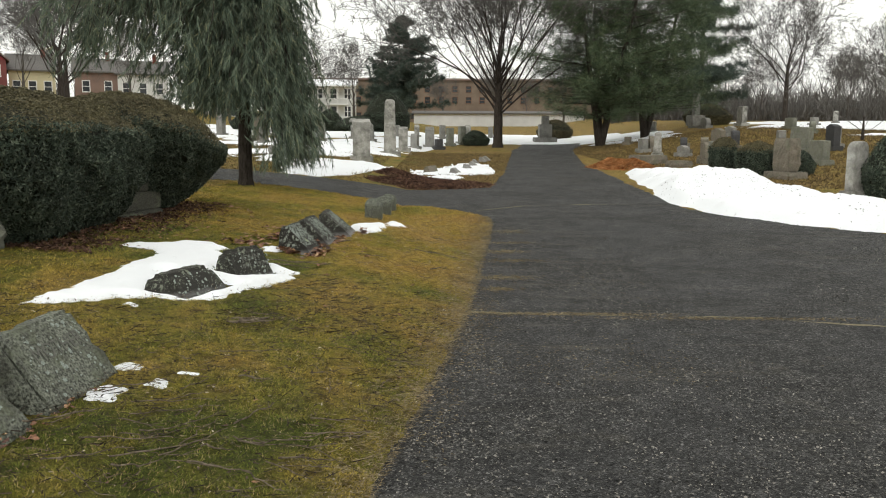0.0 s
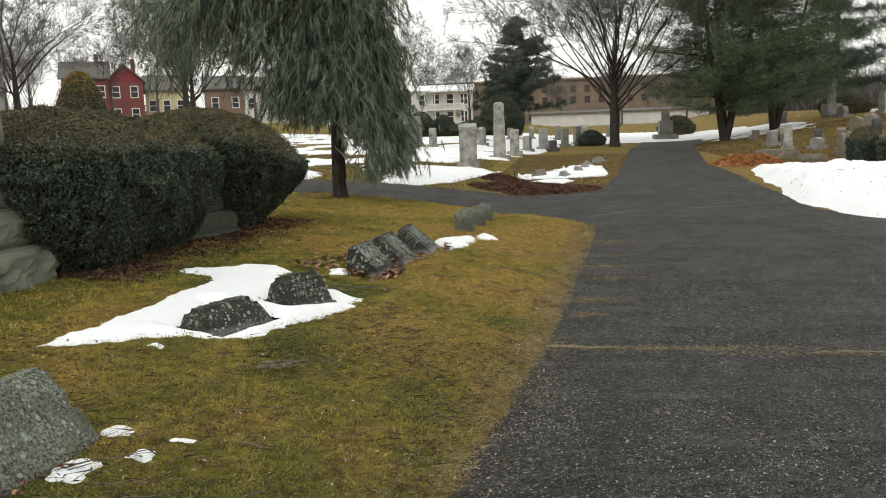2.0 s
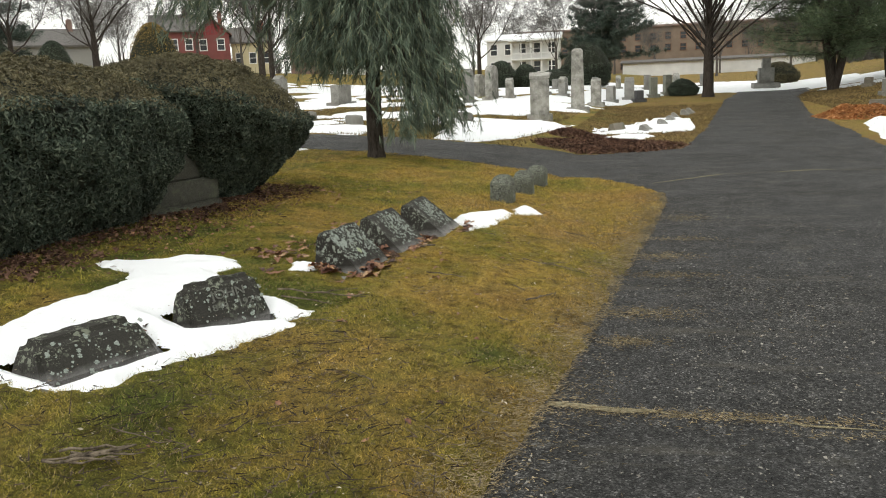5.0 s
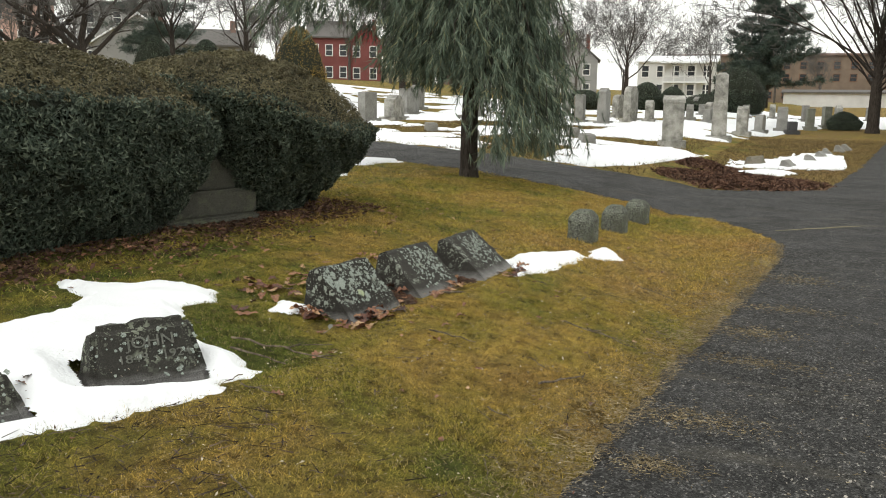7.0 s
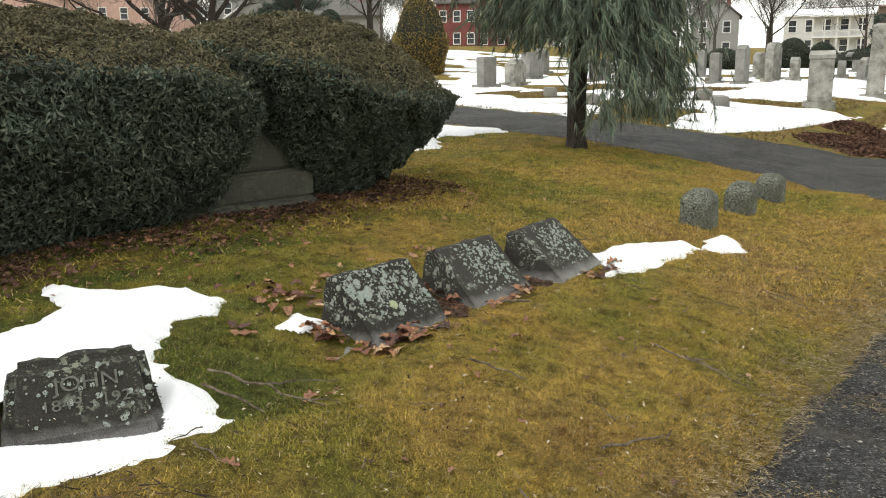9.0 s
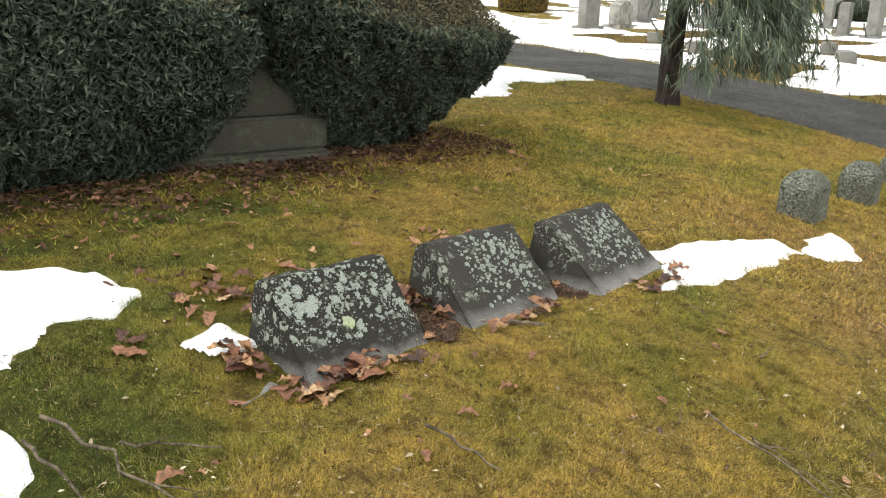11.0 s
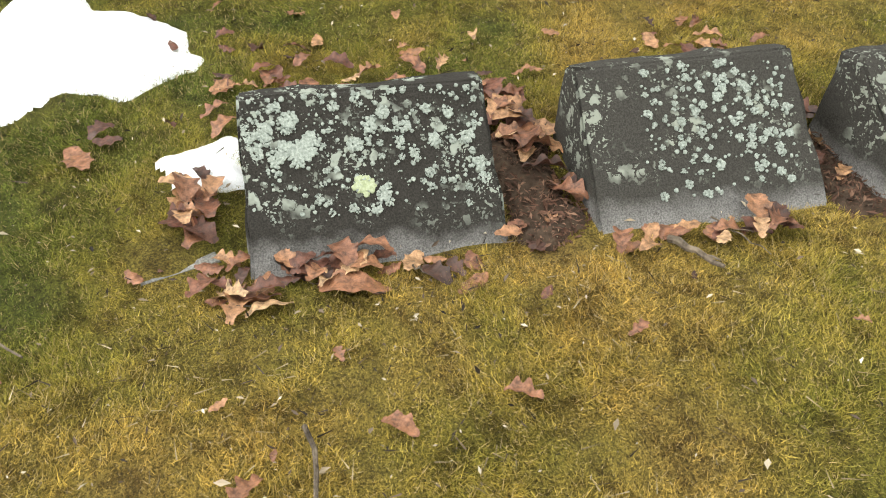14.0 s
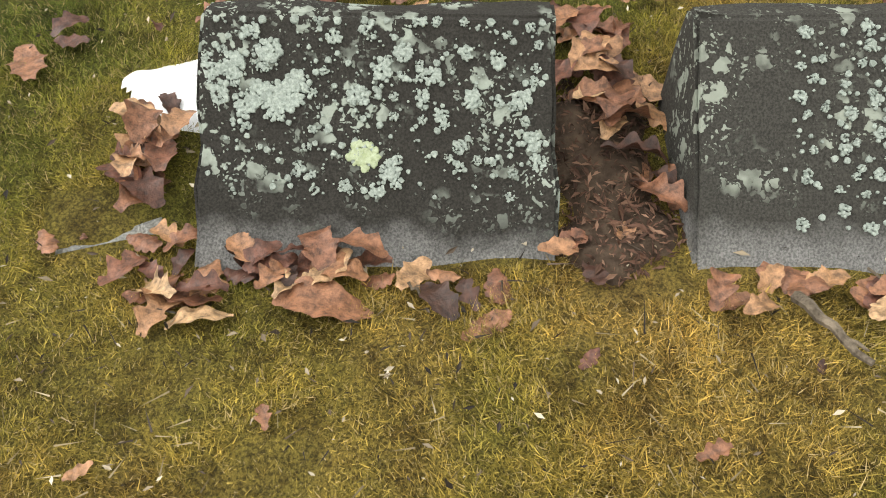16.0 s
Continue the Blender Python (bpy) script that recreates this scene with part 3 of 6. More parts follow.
def bank_fn(X, Y):
    edge = np.interp(Y, (9, 11, 12.6, 13.7, 15.5, 17.5, 20, 24, 27, 28.5), (15, 9.2, 6.6, 5.6, 4.8, 4.7, 4.95, 5.35, 5.8, 6.5))
    back = np.interp(Y, (9, 13, 16.5, 19.5, 22, 24, 27, 30.5), (17, 11.5, 9.0, 8.2, 8.6, 8.3, 6.7, 5.9))
    return np.minimum(X - edge, back - X) + 0.12 * fbm(X, Y, 0.8, 31)


def bank_z(X, Y):
    d = bank_fn(X, Y)
    peak = 0.26 * np.exp(-(((X - 7.2) / 2.0) ** 2 + ((Y - 21.5) / 2.6) ** 2)) + 0.03 * np.exp(-(((X - 9.5) / 2.5) ** 2 + ((Y - 15.5) / 3) ** 2))
    return H(X, Y) + np.clip(d * 0.5, -0.08, 0.16 + peak) + np.where(d > 0, (0.10 * fbm(X, Y, 1.6, 33) + 0.04 * vn(X, Y, 5, 34) + 0.03 * np.abs(vn(X, Y, 9, 35))) * np.clip(d, 0, 1), 0)


V, F = grid_mesh(np.arange(4, 18, 0.07), np.arange(9, 31, 0.07), bank_z, lambda X, Y: bank_fn(X, Y) > -0.35)
tagged(mesh_of("snow_bank", V, F, OLDSNOW, smooth=True), "ploughed bank of old snow along the drive", "snow bank")


def hill_snow(X, Y):
    return np.minimum(np.minimum(Y - 36 + 0.35 * (X - 20), 64 - Y), X - 15) * 0.4 - 1.35 + 2.0 * fbm(X * 0.35, Y, 0.35, 41)


snow("snow_field", 10, 60, 26, 66, 0.4, hill_snow, 0.08, label="streaks of snow on the far slope", slope=0.2, kind="stuff")
snow("snow_field", 4, 14, 44, 62, 0.25, lambda X, Y: np.minimum(np.minimum(X - drive_right(Y) + 0.3, 14 - X), np.minimum(Y - 45, 60 - Y)) * 0.5 - 0.8 + 1.2 * fbm(X * 0.5, Y, 0.6, 43), 0.07,
     label="streaks of snow beside the drive", slope=0.2, kind="stuff")


# ---- gravestones ----
def slant_stone(m, wide, high, run, top, material, label, name="gravestone", rough=0.02, seed=0, group="", back=0.06, chop=0.0, bevel=0.007, taper=0.0):
    """A low slant-faced marker: sloping face to +x, rough-pitched ends and back."""
    ob = empty(name, m, label, "gravestone", group)
    bm = bmesh.new()
    prof = [(0.0, -0.10), (0.0, 0.015), (-run, high), (-run - top, high - 0.012), (-run - top - back, -0.10)]
    a = [bm.verts.new((x, -wide / 2, z)) for x, z in prof]
    b = [bm.verts.new((x + chop, wide / 2, z)) for x, z in prof]
    bm.faces.new(a)
    bm.faces.new(b[::-1])
    for k in range(5):
        bm.faces.new((a[k], b[k], b[(k + 1) % 5], a[(k + 1) % 5]))
    bmesh.ops.recalc_face_normals(bm, faces=bm.faces)
    bmesh.ops.bevel(bm, geom=bm.edges[:], offset=bevel, segments=3, affect='EDGES')
    for k in range(3):
        long = [e for e in bm.edges if e.calc_length() > 0.07]
        if long:
            bmesh.ops.subdivide_edges(bm, edges=long, cuts=1 + (k == 0), use_grid_fill=True)
    bmesh.ops.triangulate(bm, faces=bm.faces[:])
    bm.normal_update()
    face = Vector((high, 0, run)).normalized()
    for v in bm.verts:
        q = v.co * 11 + Vector((seed * 2.7, seed, 0))
        n3 = noise.noise(q) + 0.6 * noise.noise(q * 2.6)
        flat = max(0.0, v.normal.dot(face))
        k = 0.06 if flat > 0.75 else (0.2 if v.normal.z > 0.75 else 1.0)
        v.co += v.normal * (rough * k * (0.4 + n3))
        if abs(v.normal.y) > 0.6 and v.co.z < high * 0.55:
            v.co.y += math.copysign(rough * 0.9 * (1 - v.co.z / (high * 0.55)), v.normal.y)
    if taper:
        for v in bm.verts:
            v.co.y *= 1 - taper * max(0.0, v.co.z) / high
            v.co.z -= 0.10 * taper * max(0.0, v.co.z) * (v.co.y / (wide / 2)) ** 2
    part("stone", bm, material, ob)
    return ob


def face_pose(run, high, u, v, lift=0.002):
    """A pose on the sloping face: u along the width, v from 0 at the foot to 1 at the top."""
    n = Vector((high, 0, run)).normalized()
    up = Vector((-run, 0, high)).normalized()
    right = up.cross(n)
    p = Vector((0, 0, 0.015)) + Vector((-run * v, u, (high - 0.015) * v)) + n * lift
    return Matrix(((right.x, up.x, n.x, p.x), (right.y, up.y, n.y, p.y), (right.z, up.z, n.z, p.z), (0, 0, 0, 1)))


def crust_spots(stone, run, high, spots, material, seed=0, name="lichen", label="pale green crust lichen"):
    """Lobed thin crusts (u, v, radius) on the face of a slant stone, as one part."""
    rng = random.Random(seed)
    Vs, Fs = [], []
    fine = []
    for u, v, r in spots:
        if r < 0.0075:
            fine.append((u, v, r))
            continue
        for _ in range(int(14 + r * 2200)):
            a, q = rng.uniform(0, 6.283), r * math.sqrt(rng.random()) * .85
            fine.append((u + q * math.cos(a), min(.99, v + q * math.sin(a) / math.hypot(run, high)), min(.008, r * rng.uniform(.10, .28))))
    for u, v, r in fine:
        M = face_pose(run, high, u, v, 0.003)
        n = 9 if r < 0.009 else 22
        ph = [rng.uniform(0, 6.28) for _ in range(3)]
        b = len(Vs)
        Vs.append(M @ Vector((0, 0, 0.0014)))
        for ring, lift in ((0.8, 0.0012), (1.0, -0.002)):
            for k in range(n):
                a = 2 * math.pi * k / n
                q = r * ring * (1 + 0.09 * math.sin(3 * a + ph[0]) + 0.07 * math.sin(5 * a + ph[1]) + 0.07 * math.sin(8 * a + ph[2]) + rng.uniform(-.09, .09))
                Vs.append(M @ Vector((q * math.cos(a), q * math.sin(a), lift)))
        for k in range(n):
            Fs.append((b, b + 1 + k, b + 1 + (k + 1) % n))
            Fs.append((b + 1 + k, b + 1 + n + k, b + 1 + n + (k + 1) % n))
            Fs.append((b + 1 + k, b + 1 + n + (k + 1) % n, b + 1 + (k + 1) % n))
    return tagged(mesh_of(name, [tuple(q) for q in Vs], Fs, material, stone, label), kind="stuff")


def at(x, y, rz=0, dz=0.0, z=None):
    return pose(x, y, (h1(x, y) if z is None else z) + dz, 0, 0, rz)


ROW = "slant gravestones in a row on the lawn"
stone_a = slant_stone(at(-1.335, 9.13, -3, z=0.165) @ pose(0, 0, 0, -2), 0.56, 0.325, 0.275, 0.06, LICHEN_A, "low slant granite gravestone, black-crusted and blotched with pale lichen", seed=1, group=ROW, rough=0.011)
stone_b = slant_stone(at(-1.26, 9.92, -4, z=0.165), 0.56, 0.312, 0.30, 0.06, LICHEN_B, "low slant granite gravestone with lichen over worn lettering", seed=2, group=ROW, rough=0.011)
stone_c = slant_stone(at(-1.12, 10.66, 2, z=0.18), 0.60, 0.30, 0.33, 0.06, LICHEN_B, "low slant granite gravestone, grey with pale lichen, beside snow", seed=3, group=ROW, rough=0.011)
stone_e = slant_stone(at(-1.645, 7.54, -30, z=0.165), 0.53, 0.295, 0.13, 0.11, LICHEN_D, "low dark slant gravestone standing in melting snow", seed=4, group=ROW, rough=0.016, bevel=.04, taper=.16)
stone_f = slant_stone(at(-1.83, 6.67, -21, z=0.20), 0.64, 0.215, 0.15, 0.20, LICHEN_D, "low gravestone tipped on its back in melting snow", seed=5, group=ROW, rough=0.012, bevel=.045, taper=.2)
stone_n = slant_stone(at(-1.75, 4.30, -5, z=0.2), 0.62, 0.36, 0.26, 0.08, LICHEN_G, "rough slant gravestone crusted with grey-green lichen", seed=6, group=ROW, rough=0.024, bevel=.02)
stone_m = slant_stone(at(-1.83, 3.50, -5, z=0.2), 0.62, 0.34, 0.26, 0.08, LICHEN_G, "rough slant gravestone with mossy lichen beside its twin", seed=7, group=ROW, rough=0.024, bevel=.02)

rs = random.Random(5)
spots = [(-.23, .80, .024), (-.185, .69, .026), (-.14, .69, .026), (-.17, .86, .022), (-.25, .69, .018), (-.265, .78, .018), (-.21, .64, .018), (-.125, .74, .022), (-.16, .62, .016), (-.20, .93, .016), (-.03, .69, .020), (.007, .78, .018), (.04, .86, .018),
         (-.07, .91, .014), (.02, .41, .020), (.0, .33, .015), (.03, .36, .012), (.087, .77, .016), (.15, .68, .018), (.13, .50, .014), (.23, .68, .018), (.245, .52, .018), (.255, .44, .016), (.19, .83, .015), (.10, .62, .014), (.07, .69, .012), (.14, .86, .014)]
for _ in range(620):
    u, v = rs.uniform(-.27, .27), rs.betavariate(2.6, 1.4)
    if v > 0.30:
        spots.append((u, v * 0.98, rs.choice((.0012, .0014, .0018, .002, .002, .0025, .003, .004, .005, .006, .009))))
spots += [(-.26 + .52 * k / 13 + rs.uniform(-.01, .01), .975, rs.uniform(.005, .010)) for k in range(14)]
crust_spots(stone_a, 0.275, 0.325, spots, CRUST, 1)
crust_spots(stone_a, 0.275, 0.325, [(-.022, .46, .027), (-.022, .46, .015), (-.022, .46, .015)], CRUSTY, 2, label="yellow-green rosette of lichen")
for st, run, high, n, s in ((stone_b, .30, .312, 330, 2), (stone_c, .33, .30, 300, 3)):
    spots = []
    for _ in range(n):
        u = rs.choice((-.11, -.04, .01, .07, .12, .17, .22)) + rs.gauss(0, .018)
        v = rs.betavariate(2.4, 1.5)
        if abs(u) < .26 and v > .2:
            spots.append((u, v * .97, rs.choice((.002, .002, .003, .004, .004, .006, .008, .012))))
    crust_spots(st, run, high, spots, CRUST, s)
for st, run, high, n, s in ((stone_n, .26, .36, 45, 4), (stone_m, .26, .34, 45, 5), (stone_e, .12, .28, 34, 6), (stone_f, .15, .215, 36, 7)):
    crust_spots(st, run, high, [(rs.uniform(-.27, .27), rs.betavariate(2, 1.3) * .97, rs.choice((.003, .004, .005, .007, .010, .013))) for _ in range(2 * n)], CRUST, s)
text_part("inscription", "JOHN", 0.075, face_pose(.12, .28, .02, .74, 0.002), CARVED, stone_e, 0.003, 0.22)
text_part("inscription", "1849 - 1924", 0.055, face_pose(.12, .28, .03, .50, 0.002), CARVED, stone_e, 0.003, 0.32)
text_part("inscription", "MOTHER", 0.12, face_pose(.26, .36, .03, .64, 0.002), CARVEDARK, stone_n, 0.003, 0.42)
text_part("inscription", "FATHER", 0.12, face_pose(.26, .34, .02, .62, 0.002), CARVEDARK, stone_m, 0.003, 0.42)


def hipped_marker(m, wide, deep, high, material, label, seed):
    ob = empty("gravestone", m, label, "gravestone", "small block markers in a row")
    bm = bmesh.new()
    box(bm, -deep / 2, deep / 2, -wide / 2, wide / 2, -0.1, high * 0.72)
    top = [v for v in bm.verts if v.co.z > 0]
    f = [f for f in bm.faces if all(v in top for v in f.verts)][0]
    r = bmesh.ops.inset_individual(bm, faces=[f], thickness=min(wide, deep) * 0.28)
    for v in f.verts:
        v.co.z = high
    bmesh.ops.bevel(bm, geom=bm.edges[:], offset=0.012, segments=2, affect='EDGES')
    bmesh.ops.subdivide_edges(bm, edges=[e for e in bm.edges if e.calc_length() > .06], cuts=3, use_grid_fill=True)
    for v in bm.verts:
        v.co += noise.noise_vector(v.co * 14 + Vector((seed, 0, 0))) * 0.008
    part("stone", bm, material, ob)
    return ob


for k, (x, y, h) in enumerate(((-1.05, 12.85, .31), (-.98, 13.95, .29), (-.97, 15.15, .28))):
    hipped_marker(at(x, y, rs.uniform(-6, 6)), .27, .25, h, LICHEN_G, "small block gravestone with a hipped top, lichened", k)


# ---- tall family monuments on the lawn ----
def tiered_monument(m, tiers, material, label, die_from=2, seed=0):
    """Stepped bases and a die; tiers are (half depth, half width, z0, z1, roughness)."""
    ob = empty("monument", m, label, "monument")
    for k, (dx, dy, z0, z1, r) in enumerate(tiers):
        nm = "base" if k < die_from else ("die" if k == die_from else "cap")
        rock_block(nm, (-dx, dx, -dy, dy, z0, z1), material, ob, r, 0.09, seed=seed + k)
    return ob


hz = 0.40
haus = tiered_monument(pose(-4.42, 6.93, hz, 0, 0, -2), ((.44, .80, -.1, .34, .085), (.36, .66, .34, .65, .06), (.30, .57, .65, 1.42, .012), (.27, .53, 1.42, 1.52, .01)), GREEN,
                       "tall stepped granite family monument, grey-green with moss", seed=11)
bm = bmesh.new()
for y0, y1, z0, z1 in ((-.44, .46, 1.15, 1.165), (-.44, .46, .985, 1.0), (-.44, -.425, 1.0, 1.15), (.445, .46, 1.0, 1.15)):
    box(bm, .295, .322, y0, y1, z0, z1)
part("panel_border", bm, GREEN, haus)
text_part("inscription", "HAUSMAN", 0.125, pose(.312, .08, 1.075, 90, 0, 90), CARVEDARK, haus, 0.008, 0.60)
tomb = tiered_monument(pose(-4.14, 10.48, .38, 0, 0, -12.6), ((.44, .60, -.1, .10, .035), (.42, .59, .10, .33, .014), (.385, .54, .335, .625, .008), (.37, .50, .63, .93, .006)), MOSSY,
                       "large coursed stone monument half hidden between two yews", 3, 23)


# ---- clipped yews ----
def yew_hedge(m, rx, ry, zs, zt, label, seed, foot=0.72, n=34000, name="yew_bush", power=3.2, leaf=0.018, top_mat=YEWTOP, side_mat=YEWSIDE, low=0.12, south=0.0, sag=0.0, dome=1.9, gaps=0.0, rise=1.8, lump=0.0):
    """A broad clipped yew: undercut sides to a shoulder, a domed top; a shell painted near-black as inner shade and
    many small leaves.
    south lifts the shoulder on the -y side, sag lowers it towards +y, gaps opens holes in the lower sides."""
    ob = empty(name, m, label, "bush")
    rng = np.random.default_rng(seed)

    def shape(a, s):
        # s from 0 at the foot to 1 at the shoulder to 2 at the crown
        c, q = np.cos(a), np.sin(a)
        k = 1 / (np.abs(c) ** power + np.abs(q) ** power) ** (1 / power)
        lip = zs + south * np.maximum(0, -q) ** 1.5 - sag * ss(.15, .9, k * q)
        side = np.where(s < 1, foot + (1 - foot) * (1 - (1 - np.clip(s, 0, 1)) ** rise), (1 - np.clip(s - 1, 0, 1)) ** 0.85)
        z = np.where(s < 1, low + (lip - low) * s, lip + (zt - lip) * (1 - (1 - np.clip(s - 1, 0, 1)) ** dome))
        bump = 1 + 0.05 * vn(a * 2 + seed, s * 2.2, 1.3, seed) + 0.03 * vn(a * 5, s * 5, 1.7, seed + 1)
        return np.stack([rx * k * c * side * bump, ry * k * q * side * bump, z + 0.05 * vn(c * 3 + seed, q * 3, 1.2, seed + 2) * (s > 1)], -1)
    na, ns = 56, 26
    A, S = np.meshgrid(np.linspace(0, 2 * math.pi, na, endpoint=False), np.linspace(0, 2, ns), indexing='ij')
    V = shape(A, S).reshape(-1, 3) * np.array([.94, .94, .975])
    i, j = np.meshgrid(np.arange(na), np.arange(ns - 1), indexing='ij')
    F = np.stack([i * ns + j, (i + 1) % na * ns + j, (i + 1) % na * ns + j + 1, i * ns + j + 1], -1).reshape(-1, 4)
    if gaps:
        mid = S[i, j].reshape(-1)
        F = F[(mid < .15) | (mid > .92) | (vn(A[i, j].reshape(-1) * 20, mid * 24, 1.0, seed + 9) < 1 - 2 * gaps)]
    # closed shell just under the leaves, its dark colour stands for shade
    mesh_of("core", V, F, YEWCORE, ob, "near-black inner shell, coloured as the shade behind the leaves", smooth=True)
    for nm, lo, hi, mat, cnt, tl in (("side_leaves", 0.0, 1.06, side_mat, int(n * .55), .9), ("top_leaves", 0.97, 2.0, top_mat, int(n * .45), .55)):
        a = rng.random(cnt) * 2 * math.pi
        s = lo + (hi - lo) * rng.random(cnt) ** (1.0 if hi < 1.5 else 0.85)
        p = shape(a, s)
        e = 0.01
        nn = np.cross(shape(a + e, s) - p, shape(a, np.minimum(s + e, 1.995)) - p)
        nn /= np.maximum(1e-9, np.linalg.norm(nn, axis=1))[:, None]
        keep = fbm(a * 7, s * 9, 0.8, seed + 5) > (-0.85 if hi > 1.5 else -0.95)
        if gaps and hi < 1.5:
            keep &= (s < .15) | (s > .92) | (vn(a * 20, s * 24, 1.0, seed + 9) < 1 - 2 * gaps) | (rng.random(cnt) < .35)
        p = p - nn * (rng.random(cnt)[:, None] * 0.07 - 0.02 - lump * vn(p[:, 0] * 1.3 + p[:, 1], p[:, 2] + p[:, 1] * .4, 9.0, seed + 3)[:, None])
        scatter_leaves(nm, p[keep], nn[keep], np.full(keep.sum(), leaf if hi > 1.5 else leaf * 1.3), mat, ob, seed + int(hi * 10), tilt=tl, slim=.34)
    for k in range(5):
        bm = bmesh.new()
        bmesh.ops.create_cone(bm, cap_ends=True, segments=7, radius1=.05, radius2=.035, depth=.7, matrix=pose(random.uniform(-.4, .4) * rx, random.uniform(-.5, .5) * ry, .2, random.uniform(-20, 20), random.uniform(-20, 20), 0))
        part("stem", bm, BARK, ob)
    return ob


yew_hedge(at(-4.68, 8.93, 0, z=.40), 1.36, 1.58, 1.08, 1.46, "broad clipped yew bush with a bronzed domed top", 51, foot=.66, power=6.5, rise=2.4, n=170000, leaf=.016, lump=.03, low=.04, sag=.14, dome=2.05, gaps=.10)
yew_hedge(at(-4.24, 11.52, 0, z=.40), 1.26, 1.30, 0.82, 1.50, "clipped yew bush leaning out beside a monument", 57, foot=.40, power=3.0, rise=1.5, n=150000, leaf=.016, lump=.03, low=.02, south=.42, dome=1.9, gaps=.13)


# ---- trees ----
def bare_tree(name, seed, high, spread, trunk, label, limbs=9, fork=0.16, bark=BARK, fine=3, thin=.007, stout=1.0):
    """A leafless tree: a short trunk, ascending limbs, side branches and thin twigs."""
    rng = random.Random(seed)
    big, small = [], []

    def bough(p, d, length, r, level):
        n = (7, 7, 5, 3, 2)[level]
        kids = (0, 14, 9, 6, 0)[level] if level <= fine else 0
        gaps = sorted(rng.uniform(.18, 1) for _ in range(kids))
        r0 = r
        for k in range(n):
            t1 = (k + 1) / n
            wob = .10 + .05 * level
            d = (d + Vector((rng.gauss(0, wob), rng.gauss(0, wob), rng.gauss(0, wob) + (.05 if level > 1 else .02)))).normalized()
            q = p + d * (length / n)
            r1 = max(thin, r0 * (1 - .82 * t1))
            (big if r > .03 else small).append((p.copy(), q.copy(), r, r1))
            while gaps and gaps[0] <= t1:
                t = gaps.pop(0)
                az, el = rng.uniform(0, 6.283), rng.uniform(.5, .95)
                u = d.orthogonal().normalized()
                w = d.cross(u)
                dd = d * math.cos(el) + (u * math.cos(az) + w * math.sin(az)) * math.sin(el)
                dd.z += .12
                bough(q, dd.normalized(), length * rng.uniform(.26, .52) * (1.15 - t * .5), max(thin * 1.2, r1 * rng.uniform(.35, .55)), level + 1)
            p, r = q, r1
    z0 = high * fork
    big.append((Vector((0, 0, -.35)), Vector((0, 0, .3)), trunk * 1.55, trunk))
    big.append((Vector((0, 0, .3)), Vector((0, 0, z0)), trunk, trunk * .9))
    top = z0
    for k in range(limbs):
        az = k * 2.4 + rng.uniform(-.4, .4)
        f = k / limbs
        el = spread * (1 - f * .75) * rng.uniform(.8, 1.15)
        o = Vector((0, 0, z0 + f * high * .22))
        bough(o, Vector((math.cos(az) * math.sin(el), math.sin(az) * math.sin(el), math.cos(el))), (high - o.z) * rng.uniform(.75, 1.0) / max(.55, math.cos(el * .6)), trunk * stout * rng.uniform(.18, .32), 1)
    big.append((Vector((0, 0, z0)), Vector((0, 0, z0 + high * .22)), trunk * .9, trunk * .4))
    ob = empty(name, Matrix(), label, "tree")
    v, f = tubes(big, 7)
    mesh_of("trunk", [tuple(q) for q in v], f, bark, ob, smooth=True)
    v, f = tubes(small, 3)
    mesh_of("crown", [tuple(q) for q in v], f, TWIGS, ob, "bare winter twigs")
    return ob


